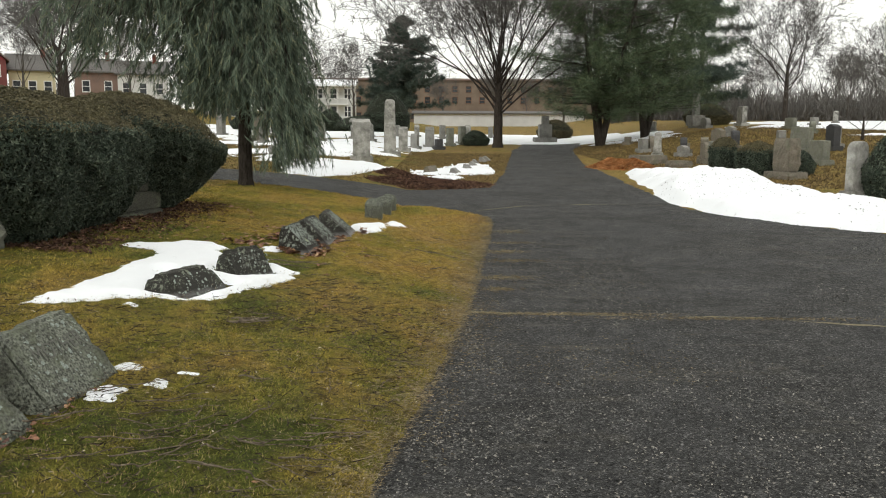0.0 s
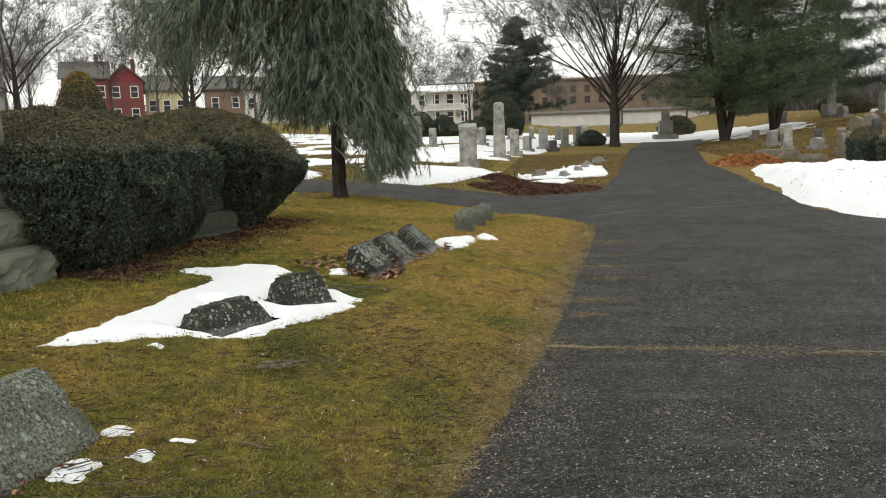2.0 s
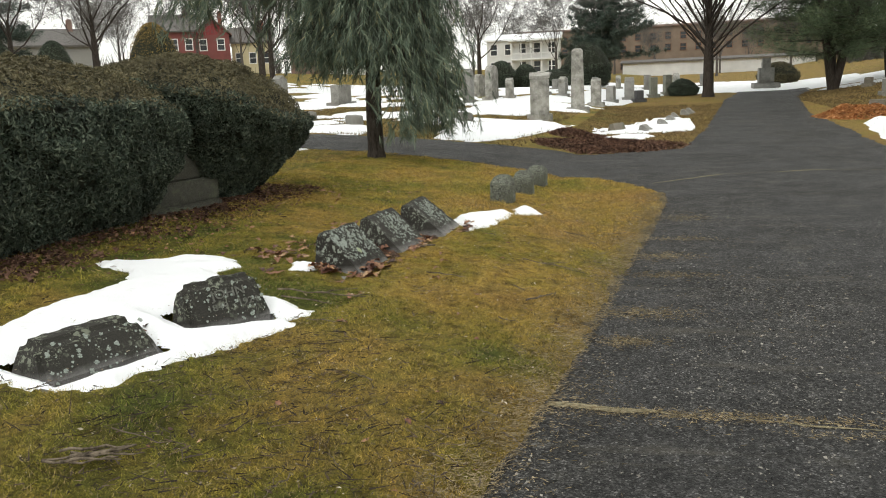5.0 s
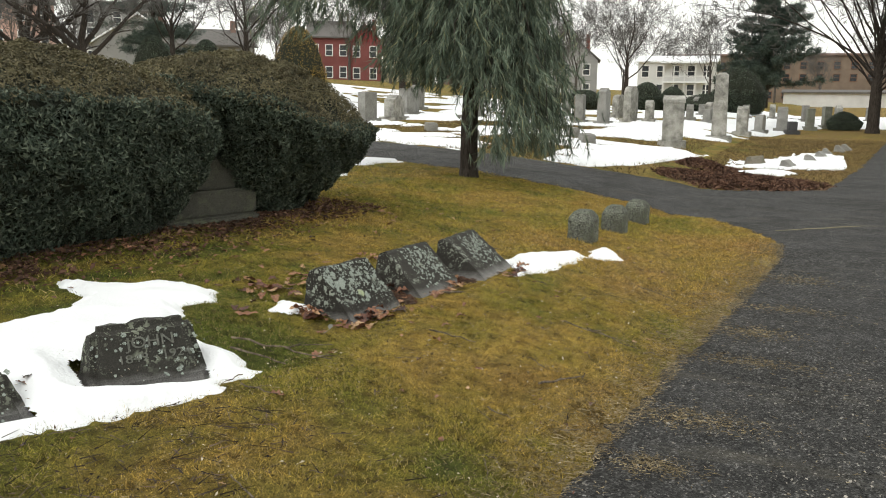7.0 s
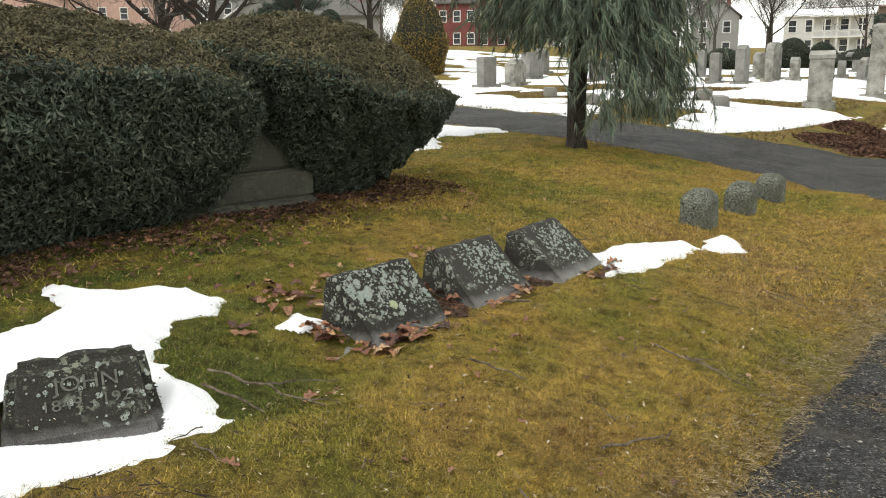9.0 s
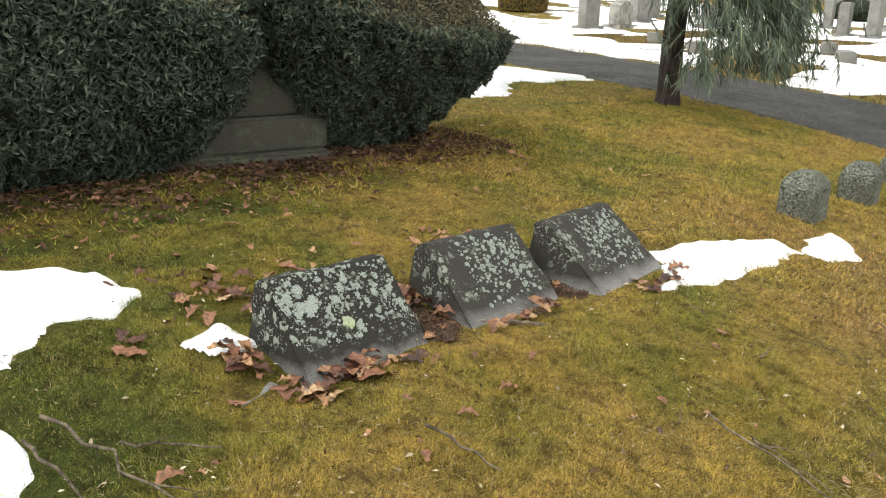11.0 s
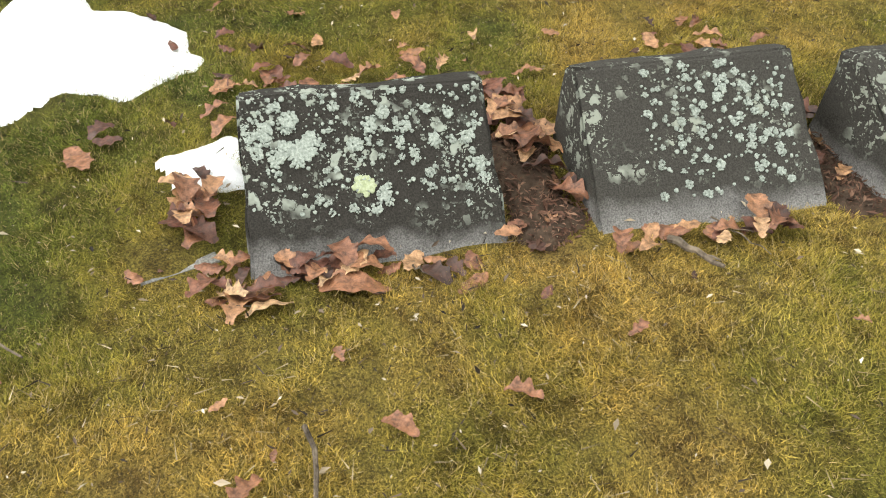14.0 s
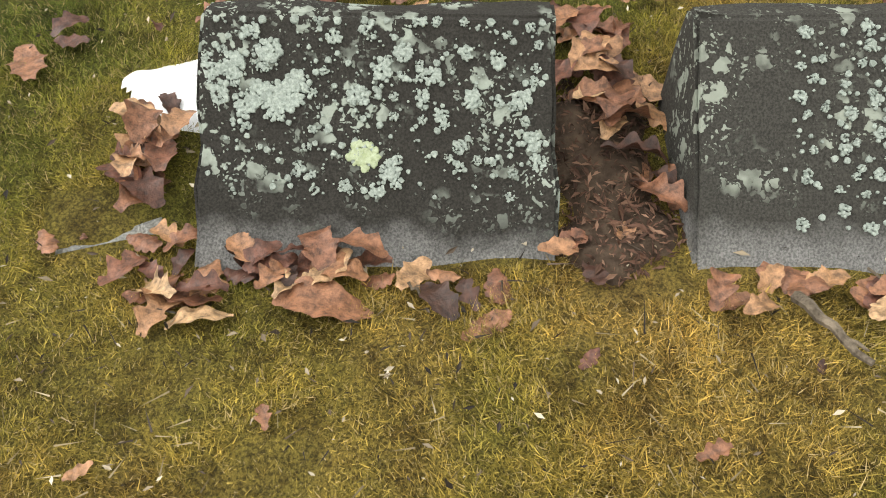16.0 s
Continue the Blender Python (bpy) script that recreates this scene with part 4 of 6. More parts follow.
def conifer(name, seed, high, radius, base, label, needles=26000, size=0.30, droop=0.15, trunks=1, material=NEEDLE, gaps=0.3, trunk=0.2, top_power=0.8, density=1.0, wide=.05):
    rng = random.Random(seed)
    nr = np.random.default_rng(seed)
    segs, P, D = [], [], []
    for tnum in range(trunks):
        lean = Vector((0, 0, 1)) if trunks == 1 else Vector((math.cos(tnum * 6.283 / trunks + seed) * .22, math.sin(tnum * 6.283 / trunks + seed) * .22, 1)).normalized()
        hgt = high * (1 if tnum == 0 else rng.uniform(.7, .92))
        p = Vector((0, 0, -.2))
        for k in range(10):
            q = p + lean * (hgt / 10)
            segs.append((p.copy(), q.copy(), trunk * (1 - k / 10.5) / trunks ** .4, trunk * (1 - (k + 1) / 10.5) / trunks ** .4))
            p = q
        z = base
        while z < hgt * 0.985:
            f = (z - base) / (hgt - base)
            L = radius * ((1 - f) ** top_power) * (0.55 + 0.45 * min(1, f * 4 + .35)) + 0.2
            for b in range(rng.choice((3, 4, 5))):
                if rng.random() < gaps * 0.5:
                    continue
                az = rng.uniform(0, 6.283)
                l = L * rng.uniform(.6, 1.08)
                d = Vector((math.cos(az), math.sin(az), rng.uniform(.02, .3) - droop))
                o = lean * (z + .2) + Vector((0, 0, -.2))
                pts = [o]
                for s in range(5):
                    d.z += -droop * .25 if s < 3 else .09
                    pts.append(pts[-1] + d.normalized() * l / 5)
                    segs.append((pts[-2], pts[-1], .035 * (1 - s / 5.5) * (1 - f * .6), .035 * (1 - (s + 1) / 5.5) * (1 - f * .6)))
                for s in range(1, 6):
                    for c in range(int(6 * density)):
                        q = pts[s] + Vector((rng.gauss(0, .16), rng.gauss(0, .16), rng.gauss(0, .09))) * (0.4 + l * .32)
                        P.append(tuple(q))
                        D.append(tuple(d + Vector((0, 0, .25))))
            z += rng.uniform(.28, .5) * high / 9
    ob = empty(name, Matrix(), label, "tree")
    v, f = tubes(segs, 6)
    mesh_of("trunk", [tuple(q) for q in v], f, BARK, ob, smooth=True)
    P, D = np.array(P), np.array(D)
    per = max(4, needles // max(1, len(P)))
    P = np.repeat(P, per, 0)
    D = np.repeat(D, per, 0) * .5 + nr.normal(size=P.shape) * .75
    P = P + nr.normal(size=P.shape) * size * .35
    scatter_tris("crown", P, D, size * (.5 + nr.random(len(P))), np.full(len(P), wide), material, ob, nr)
    return ob


def weeping_conifer(x, y, z):
    """The weeping pine by the lane: drooping limbs hung with long needles."""
    rng = random.Random(77)
    nr = np.random.default_rng(77)
    ob = empty("weeping_pine", pose(x, y, z), "weeping pine with long drooping blue-green needles beside the lane", "tree")
    segs, P, D = [], [], []
    p, r = Vector((0, 0, -.15)), .15
    trunk = [(p, Vector((0, 0, .15)), .19, .135)]
    p = Vector((0, 0, .15))
    for k in range(14):
        q = p + Vector((rng.gauss(0, .03), rng.gauss(0, .03), .62))
        trunk.append((p.copy(), q.copy(), r * .9, r * .9 - .008))
        p, r = q, max(.03, r - .009)
    v, f = tubes(trunk, 12)
    mesh_of("trunk", [tuple(q) for q in v], f, BARK, ob, smooth=True)
    for k in range(520):
        zz = rng.uniform(1.7, 8.4) if k < 330 else rng.uniform(2.0, 4.6)
        az = rng.uniform(0, 6.283)
        reach = rng.uniform(.35, 1.0) * (1.7 if zz < 5 else 1.75 * (8.8 - zz) / 3.8 + .3)
        away = Vector((math.cos(az), math.sin(az), 0))
        if k >= 330:
            reach = rng.uniform(.25, .8)
        if away.x < -.3 and zz > 3.3:
            reach *= 1.9
        if away.x < .15 and zz < 3.3:
            reach = min(reach, 1.15)
        end = min(0.35 * reach + rng.uniform(.2, .8), zz - rng.uniform(1.5, 1.9))
        if away.x > .5 and zz < 4.2:
            end = zz - rng.uniform(.45, 1.5)
            reach = max(reach, 1.1)
        if k >= 450:
            zz, az = rng.uniform(3.6, 6.2), math.pi + rng.gauss(0, .55)
            away, reach = Vector((math.cos(az), math.sin(az), 0)), rng.uniform(1.5, 3.5)
            end = zz - rng.uniform(2.8, 4.0) + .15 * reach
        pts = [Vector((0, 0, zz))]
        n = 7
        for s in range(1, n + 1):
            t = s / n
            pts.append(Vector((0, 0, zz)) + away * reach * t ** .8 + Vector((rng.gauss(0, .05), rng.gauss(0, .05), .35 * math.sin(t * 2.6) * .8 - end * t ** 2.4)))
            segs.append((pts[-2], pts[-1], .032 * (1 - t * .8), .032 * (1 - t * .9)))
        for s in range(2, n + 1):
            for c in range(6):
                q = pts[s] + Vector((rng.gauss(0, .2), rng.gauss(0, .2), rng.gauss(0, .12)))
                L = rng.uniform(.15, .5)
                m = int(L / .07)
                sway = Vector((rng.gauss(0, .35), rng.gauss(0, .35), 0)) + away * .3
                for e in range(m):
                    qq = q + (Vector((0, 0, -1)) + sway).normalized() * (e * .07)
                    if qq.z + z < z + .35:
                        break
                    P.append(tuple(qq))
                    D.append((sway.x, sway.y, -1.1))
    v, f = tubes(segs, 5)
    mesh_of("framework", [tuple(q) for q in v], f, BARK, ob)
    P, D = np.array(P), np.array(D)
    P, D = np.repeat(P, 6, 0), np.repeat(D, 6, 0)
    D = D + nr.normal(size=D.shape) * .38
    scatter_tris("crown", P, D, .10 + .12 * nr.random(len(P)), np.full(len(P), .013), WEEP, ob, nr)
    return ob


weeping_conifer(-3.82, 16.55, h1(-3.82, 16.55))

oak = bare_tree("bare_tree", 3, 13.5, 1.0, .28, "bare multi-limbed maple beside the drive, grey twigs", 34, .13, thin=.011, stout=.7)
oak.matrix_basis = at(3.15, 48.5)
ash = bare_tree("bare_tree", 8, 10.5, .95, .22, "tall bare spreading tree with dark limbs", 11, .22, thin=.0085)
ash.matrix_basis = at(23.3, 58, 40) @ Matrix.Scale(.86, 4)
for x, y, rz, s in ((-15.5, 82, 10, 1.0), (-42, 53, 60, 1.0), (-34, 51, 290, 1.1), (-24.5, 55, 30, 1.1), (33.5, 64, 250, .75), (-29, 66, 77, 1.1)):
    c = copy_thing(ash, at(x, y, rz))
    c.scale = (s, s, s)
stout = bare_tree("bare_tree", 5, 9.5, 1.15, .46, "old low-forked tree with thick dark limbs", 8, .13, thin=.010, stout=1.5)
stout.matrix_basis = at(-39, 42, 120)
copy_thing(stout, at(-43.5, 42, 200))
elm = bare_tree("bare_tree", 15, 9.5, .55, .17, "slender bare tree with fine upright twigs", 9, .2, GREYBARK)
elm.matrix_basis = at(-10.5, 101)
for x, y, rz, s in ((-24, 96, 70, 1.0), (-58, 84, 50, 1.0), (-70, 70, 15, 1.1), (-48, 98, 200, 1.1), (40, 84, 30, .65), (26, 92, 80, .65), (14, 98, 10, .8), (33, 88, 310, .7), (58, 70, 90, .6), (-38, 104, 33, 1.1), (44, 80, 8, .6),
                    (62, 82, 77, .7), (28, 100, 190, .75), (46, 96, 130, .75), (66, 92, 20, .8), (8, 118, 20, .9), (-30, 112, 9, 1.0), (-55, 100, 140, 1.1), (-62, 94, 210, 1.1), (-84, 74, 45, 1.1)):
    c = copy_thing(elm, at(x, y, rz))
    c.scale = (s, s, s)
shrub = bare_tree("bare_shrub", 21, 3.4, 1.0, .07, "small bare many-stemmed shrub among graves", 9, .08, fine=2)
shrub.matrix_basis = at(18.5, 37.5)

pine = conifer("white_pine", 31, 13, 5.4, 1.7, "dark many-stemmed white pine beside the drive", 105000, .30, .02, 3, NEEDLE, .25, .34, .55, 1.6, .020)
pine.matrix_basis = at(8.8, 47.5)
c = copy_thing(pine, at(12.0, 50.5, 130))
spruce = conifer("spruce", 37, 14.5, 4.6, 1.8, "tall dark spruce behind the graves", 100000, .32, .12, 1, SPRUCE, .3, .25, .8, 1.3, .03)
spruce.matrix_basis = at(19, 63)
fir = conifer("fir_tree", 41, 12.4, 6.4, 2.2, "blue-grey fir with tiered branches", 110000, .34, .03, 1, SPRUCE, .3, .2, .85, 1.2, .05)
fir.matrix_basis = at(-4.4, 97)
c = copy_thing(spruce, at(-52, 62, 80))
far = random.Random(9)
for k in range(44):
    a = radians(-64 + 2.6 * k + far.uniform(-1, 1))
    d = far.uniform(135, 165)
    x, y = d * math.sin(a), d * math.cos(a)
    c = copy_thing(elm, at(x, y, far.uniform(0, 360)))
    s = far.uniform(.8, 1.15)
    c.scale = (s, s, s * .95)


def thicket(a0, a1, d0, d1, high, n, seed):
    """A belt of bare brushwood beyond the graves, far too fine to count."""
    rng = np.random.default_rng(seed)
    a, d = np.radians(rng.uniform(a0, a1, n)), rng.uniform(d0, d1, n)
    x, y = d * np.sin(a), d * np.cos(a)
    tall = high * (.45 + .55 * rng.random(n)) * (1 + .45 * vn(x, y, .07, seed) + .25 * vn(x, y, .3, seed + 1))
    lean = np.stack([rng.normal(size=n) * .5, rng.normal(size=n) * .5, np.ones(n)], 1)
    base = H(x, y) - .2 + rng.random(n) ** 2 * tall * .6
    ob = scatter_tris("brushwood", np.stack([x, y, base], 1), lean, tall * .7, .06 + .10 * rng.random(n), TWIGS, rng=rng)
    return tagged(ob, "belt of bare grey-brown brushwood on the skyline", "brushwood", kind="stuff")


thicket(11, 40, 92, 130, 5.4, 22000, 61)
thicket(-62, -24, 135, 160, 5.0, 9000, 62)


# ---- gravestones and small things farther off ----
def headstone(m, wide, high, deep, style, material, label, seed=0, base=True):
    """An upright stone: style 'flat', 'arch', 'peak', 'serp' or 'obelisk'."""
    ob = empty("gravestone", m, label, "gravestone")
    b = 0.0
    if base:
        rock_block("base", (-deep * .85, deep * .85, -wide * .68, wide * .68, -.12, .16), material, ob, .012, .3, seed=seed)
        b = .16
    bm = bmesh.new()
    if style == 'obelisk':
        r0, r1 = wide / 2, wide * .40
        vs = []
        for z, r in ((b, r0), (high * .965, r1), (high, r1 * .55)):
            vs.append([bm.verts.new((sx * r, sy * r, z)) for sx, sy in ((1, 1), (-1, 1), (-1, -1), (1, -1))])
        for lo, hi in zip(vs, vs[1:]):
            for k in range(4):
                bm.faces.new((lo[k], lo[(k + 1) % 4], hi[(k + 1) % 4], hi[k]))
        bm.faces.new(vs[0][::-1])
        bm.faces.new(vs[-1])
    else:
        n = 10
        out = [(-wide / 2, b)]
        for k in range(n + 1):
            u = -1 + 2 * k / n
            rise = {'flat': .02 * (1 - u * u), 'arch': .30 * math.sqrt(max(0, 1 - u * u)), 'peak': .16 * (1 - abs(u)), 'serp': .14 * (1 + math.cos(math.pi * u)) / 2}[style] * wide
            top = {'flat': .02, 'arch': .30, 'peak': .16, 'serp': .14}[style] * wide
            out.append((u * wide / 2, high - top + rise))
        out.append((wide / 2, b))
        f = [bm.verts.new((deep / 2, y, z)) for y, z in out]
        g = [bm.verts.new((-deep / 2, y, z)) for y, z in out]
        bm.faces.new(f)
        bm.faces.new(g[::-1])
        for k in range(len(out)):
            j = (k + 1) % len(out)
            bm.faces.new((f[k], f[j], g[j], g[k]))
    bmesh.ops.recalc_face_normals(bm, faces=bm.faces)
    bmesh.ops.bevel(bm, geom=[e for e in bm.edges if e.calc_face_angle(0) > .5], offset=.012, segments=1, affect='EDGES')
    part("tablet" if style != 'obelisk' else "shaft", bm, material, ob)
    return ob


def pedestal(x, y, rz, high, wide, material, label):
    """A square pedestal stone with a gabled cap and an inset plaque."""
    ob = empty("gravestone", at(x, y, rz), label, "gravestone")
    w = wide / 2
    rock_block("base", (-w * 1.35, w * 1.35, -w * 1.35, w * 1.35, -.12, .17), material, ob, .015, .3, seed=int(x * 7))
    box_part("shaft", (-w, w, -w, w, .17, high * .86), material, ob, bevel=.015)
    bm = bmesh.new()
    vs = box(bm, -w * 1.08, w * 1.08, -w * 1.08, w * 1.08, high * .86, high * .92)
    t = [bm.verts.new((s * w * 1.0, 0, high)) for s in (-1, 1)]
    up = sorted([v for v in vs if v.co.z > high * .9], key=lambda v: (v.co.x, v.co.y))
    bm.faces.new((up[0], up[1], t[0]))
    bm.faces.new((up[2], up[3], t[1]))
    bm.faces.new((up[0], up[2], t[1], t[0]))
    bm.faces.new((up[1], up[3], t[1], t[0]))
    part("cap", bm, material, ob)
    box_part("plaque", (w, w + .012, -w * .45, w * .45, high * .50, high * .72), DARKST, ob, "dark oval-headed plaque", .004)
    return ob


L1, L2, L3 = "weathered grey granite headstone on a block base", "pale marble headstone stained with age", "polished dark granite headstone"
pedestal(-2.75, 28.8, 8, 1.40, .56, PALEST, "square pale marble pedestal stone with a gabled cap")
headstone(at(-2.15, 34.7, 5), .50, 2.25, .5, 'obelisk', PALEST, "tall pale square-sided obelisk streaked with grey", 2)
headstone(at(-1.85, 40, 0), .68, 1.15, .4, 'peak', PALEST, L2, 3)
FIELD = ((-1.42, 43.6, .45, .72, 'arch', GREY), (-.72, 47.8, 1.0, 1.05, 'serp', GREY), (.45, 50.5, .8, .95, 'flat', GREEN), (1.2, 52.5, .7, 1.0, 'flat', GREEN), (-.2, 46.0, .6, .5, 'flat', DARKST),
         (-7.1, 44, .75, 1.45, 'arch', PALEST), (-6.3, 44.4, .6, .9, 'peak', PALEST), (-7.3, 39.6, .85, 1.35, 'serp', GREY), (-8.4, 40.0, .75, 1.1, 'flat', GREY), (-8.7, 48.7, .7, 1.05, 'arch', PALEST),
         (-5.2, 54.8, .6, .6, 'flat', GREY), (-5.05, 48.4, .6, .7, 'arch', GREY), (-4.4, 51, .6, .8, 'peak', PALEST), (-3.9, 46, .5, .6, 'flat', GREY), (-9.6, 44.2, .7, 1.1, 'peak', BROWNST), (-11.0, 47, .8, 1.2, 'arch', GREY),
         (-10.2, 52, .7, 1.0, 'flat', PALEST), (-13, 50, .8, 1.1, 'serp', GREY), (-3.0, 56, .7, .7, 'flat', GREY), (-1.8, 60, .7, .8, 'arch', PALEST), (0.0, 62, .8, .9, 'flat', GREY), (1.9, 64, .8, .9, 'peak', PALEST),
         (3.6, 63.5, .7, .8, 'flat', GREY), (-6.5, 62, .8, .9, 'serp', GREY), (-14.5, 43, 1.0, .9, 'flat', GREY), (-16.5, 38.5, 1.2, 1.0, 'serp', PALEST), (-18.5, 44, 1.4, 1.2, 'flat', GREY), (-21, 50, 1.2, 1.3, 'serp', GREY),
         (-16.2, 35.5, .8, 1.1, 'flat', GREY))
for k, (x, y, w, h, st, mt) in enumerate(FIELD):
    headstone(at(x, y, rs.uniform(-12, 12)), w * 1.25, h * 1.12, .34 if w < .9 else .45, st, mt, L3 if mt is DARKST else (L2 if mt is PALEST else L1), 30 + k)
RIGHT = ((9.0, 35.6, .34, 1.0, 'obelisk', PALEST), (9.2, 39, .8, .62, 'flat', GREY), (10.0, 35.3, .75, .72, 'arch', DARKST), (9.9, 32.2, .55, .85, 'serp', BROWNST), (8.7, 27.4, .5, .95, 'flat', GREEN), (11.5, 33.5, .6, .95, 'arch', DARKST),
         (13.5, 34, 1.0, .8, 'flat', GREY), (13.9, 33, .9, .95, 'flat', GREEN), (12.6, 28.5, .8, .8, 'flat', GREEN), (15.0, 27.5, .6, 1.0, 'arch', DARKST), (16.4, 27.8, .8, .9, 'flat', GREY), (15.2, 33.2, .6, 1.0, 'serp', DARKST), (15.7, 34.2, .7, .85, 'flat', GREY), (9.1, 26.4, .42, .85, 'flat', BROWNST), (9.45, 30.5, .55, .75, 'arch', BROWNST),
         (13.8, 24.5, .8, .45, 'flat', BROWNST), (17.2, 49, 1.0, 1.1, 'flat', PALEST), (15.6, 50.5, .8, .6, 'arch', GREY), (20.5, 47, .6, .5, 'flat', GREY), (28, 46, .5, 1.1, 'obelisk', PALEST), (26, 44, .7, .9, 'arch', GREY),
         (31, 50, .7, 1.0, 'peak', PALEST), (24, 52, .6, .8, 'arch', PALEST), (13.4, 54, .8, .7, 'flat', GREY), (29.5, 41, .6, .8, 'flat', GREY))
for k, (x, y, w, h, st, mt) in enumerate(RIGHT):
    headstone(at(x, y, 180 + rs.uniform(-25, 25)), w, h, .28, st, mt, L3 if mt is DARKST else (L2 if mt is PALEST else L1), 70 + k)
for k in range(14):
    x, y = 9.5 + 12 * rs.random(), 26 + 20 * rs.random()
    headstone(at(x, y, 180 + rs.uniform(-25, 25)), rs.uniform(.4, .8), rs.uniform(.4, .8), .25, rs.choice(('flat', 'arch', 'serp')), rs.choice((GREY, GREEN, BROWNST)), L1, 140 + k)
headstone(at(9.15, 18.9, 120), .5, 1.25, .2, 'arch', PALEST, "tall pale headstone beside a juniper", 99)
ob = headstone(at(15.6, 52.5, 10), .40, 2.1, .4, 'obelisk', GREY, "grey granite obelisk on a stepped base on the hill", 98)
rock_block("base", (-.42, .42, -.42, .42, .1, .75), GREY, ob, .02, .3)
ob = empty("monument", at(6.7, 55.5), "grey granite monument with a cross-armed crown in snow", "monument")
rock_block("base", (-.7, .7, -.8, .8, -.15, .35), GREY, ob, .03, .3)
rock_block("die", (-.4, .4, -.5, .5, .35, 1.2), GREY, ob, .015, .3)
rock_block("crown", (-.22, .22, -.28, .28, 1.2, 1.75), GREY, ob, .02, .3)
ob = empty("monument", at(9.75, 24.2, 205), "rough boulder-like brown stone monument on a base", "monument")
rock_block("base", (-.36, .36, -.46, .46, -.1, .2), BROWNST, ob, .04, .2)
rock_block("boulder", (-.2, .2, -.27, .27, .2, 1.14), BROWNST, ob, .06, .12, seed=4)
for x, y, w in ((.55, 26.0, .5), (1.0, 28.3, .4), (1.25, 30.0, .4), (1.4, 31.6, .4), (1.75, 33.7, .45), (1.95, 34.6, .4)):
    slant_stone(at(x, y, rs.uniform(-15, 15)), w, .2, .2, .08, GREY, "low grey marker at the edge of the drive", seed=int(y), group="low markers along the drive")
slant_stone(at(-.25, 26.3, -20), .7, .24, .1, .1, BROWNST, "low pinkish marker behind the mulch", seed=44)
for x, y, rz in ((-4.5, 26.2, 20), (-7.5, 25.6, 28), (-10.5, 29.5, 30), (-5.8, 29.5, 20), (-7.2, 17.3, 30)):
    ob = empty("plot_kerb", at(x, y, rz), "low stone kerb round a grave plot", "kerb stone")
    rock_block("stone", (-.16, .16, -.6, .6, -.1, .26), GREY, ob, .02, .2, seed=int(-x))
for x, y, s in ((7.6, 31.5, .55), (6.5, 24.5, .3), (8.2, 29.5, .35)):
    ob = empty("rock", at(x, y, 30 * s), "flat-topped field stone lying in the grass", "rock")
    rock_block("stone", (-s, s, -s * .8, s * .8, -.1, s * .6), BROWNST, ob, .05, .2, seed=int(y))


def clipped_ball(m, r, h, label, seed, top=YEWSIDE, n=14000, leaf=.035):
    return yew_hedge(m, r, r, h * .45, h, label, seed, foot=.82, n=n, name="clipped_bush", power=2.0, leaf=leaf, top_mat=top, side_mat=top, low=.02)


for x, y, r, h, mt, lb in ((-4.1, 63, 1.75, 3.0, YEWSIDE, "large rounded clipped yew among graves"), (2.0, 51, .8, .85, YEWSIDE, "low dark clipped bush by the drive"),
                           (-10.2, 64, 1.2, 1.9, YEWSIDE, "rounded clipped yew among graves"), (-8.6, 65, 1.0, 1.6, YEWSIDE, "rounded clipped yew among graves"), (-14, 62, 1.4, 1.3, YEWSIDE, "low clipped bush among graves"),
                           (-5.8, 63, 2.2, 1.2, YEWSIDE, "low dark clipped hedge among graves"), (-27, 46.6, 1.6, 4.5, GOLD, "tall egg-shaped golden yew"), (-35, 43.5, 1.3, 3.6, YEWSIDE, "dome-clipped yew among graves"),
                           (-33, 45.8, 1.3, 3.5, YEWSIDE, "dome-clipped yew among graves"), 
                           (10.6, 25.4, .45, .7, YEWSIDE, "small clipped bush behind a monument"), (10.0, 18.6, .8, 1.5, YEWSIDE, "dark spreading juniper beside a headstone"), (8.2, 62, 1.3, 1.4, YEWTOP, "bronze rounded bush by the far drive"),
                           (16.8, 54, 1.5, 1.3, YEWTOP, "bronze rounded bush on the hill")):
    clipped_ball(at(x, y), r, h, lb, int(abs(x * 3 + y)), mt)


for x, y, rx, ry, h in ((9.35, 25.3, .42, .60, .98), (8.72, 26.4, .40, .36, 1.05)):
    yew_hedge(at(x, y, 30), rx, ry, h * .72, h, "boxy clipped yew beside a boulder monument", int(y * 3), foot=.85, n=16000, name="clipped_bush", power=5.0, leaf=.03, top_mat=YEWTOP, low=.02)


def heap(name, x, y, rx, ry, h, material, label, n, size, seed):
    """A low heap of loose chips or needles over dark litter."""
    rng = np.random.default_rng(seed)
    a, q = rng.random(n) * 6.283, np.sqrt(rng.random(n)) * (0.85 + .3 * rng.random(n))
    px, py = x + rx * q * np.cos(a), y + ry * q * np.sin(a)
    pz = H(px, py) + h * np.clip(1 - q ** 2, 0, 1) * (0.7 + .5 * fbm(px, py, 1.2, seed)) + .01
    return tagged(scatter_leaves(name, np.stack([px, py, pz], 1), np.tile([0, 0, 1.0], (n, 1)), np.full(n, size), material, seed=seed, tilt=.7), label, name.replace("_", " "), kind="stuff")


heap("mulch_heap", -.35, 21.9, 1.5, 1.35, .14, MULCH, "low heap of dark brown bark mulch and leaves by the lane", 9000, .05, 3)
heap("mulch_heap", -1.2, 24.4, .7, .8, .16, MULCH, "low heap of dark brown bark mulch and leaves by the lane", 1800, .05, 4)
heap("needle_heap", 6.3, 30.0, 1.1, 1.6, .38, ORANGE, "low heap of orange-brown fallen needles by the drive", 6000, .05, 5)


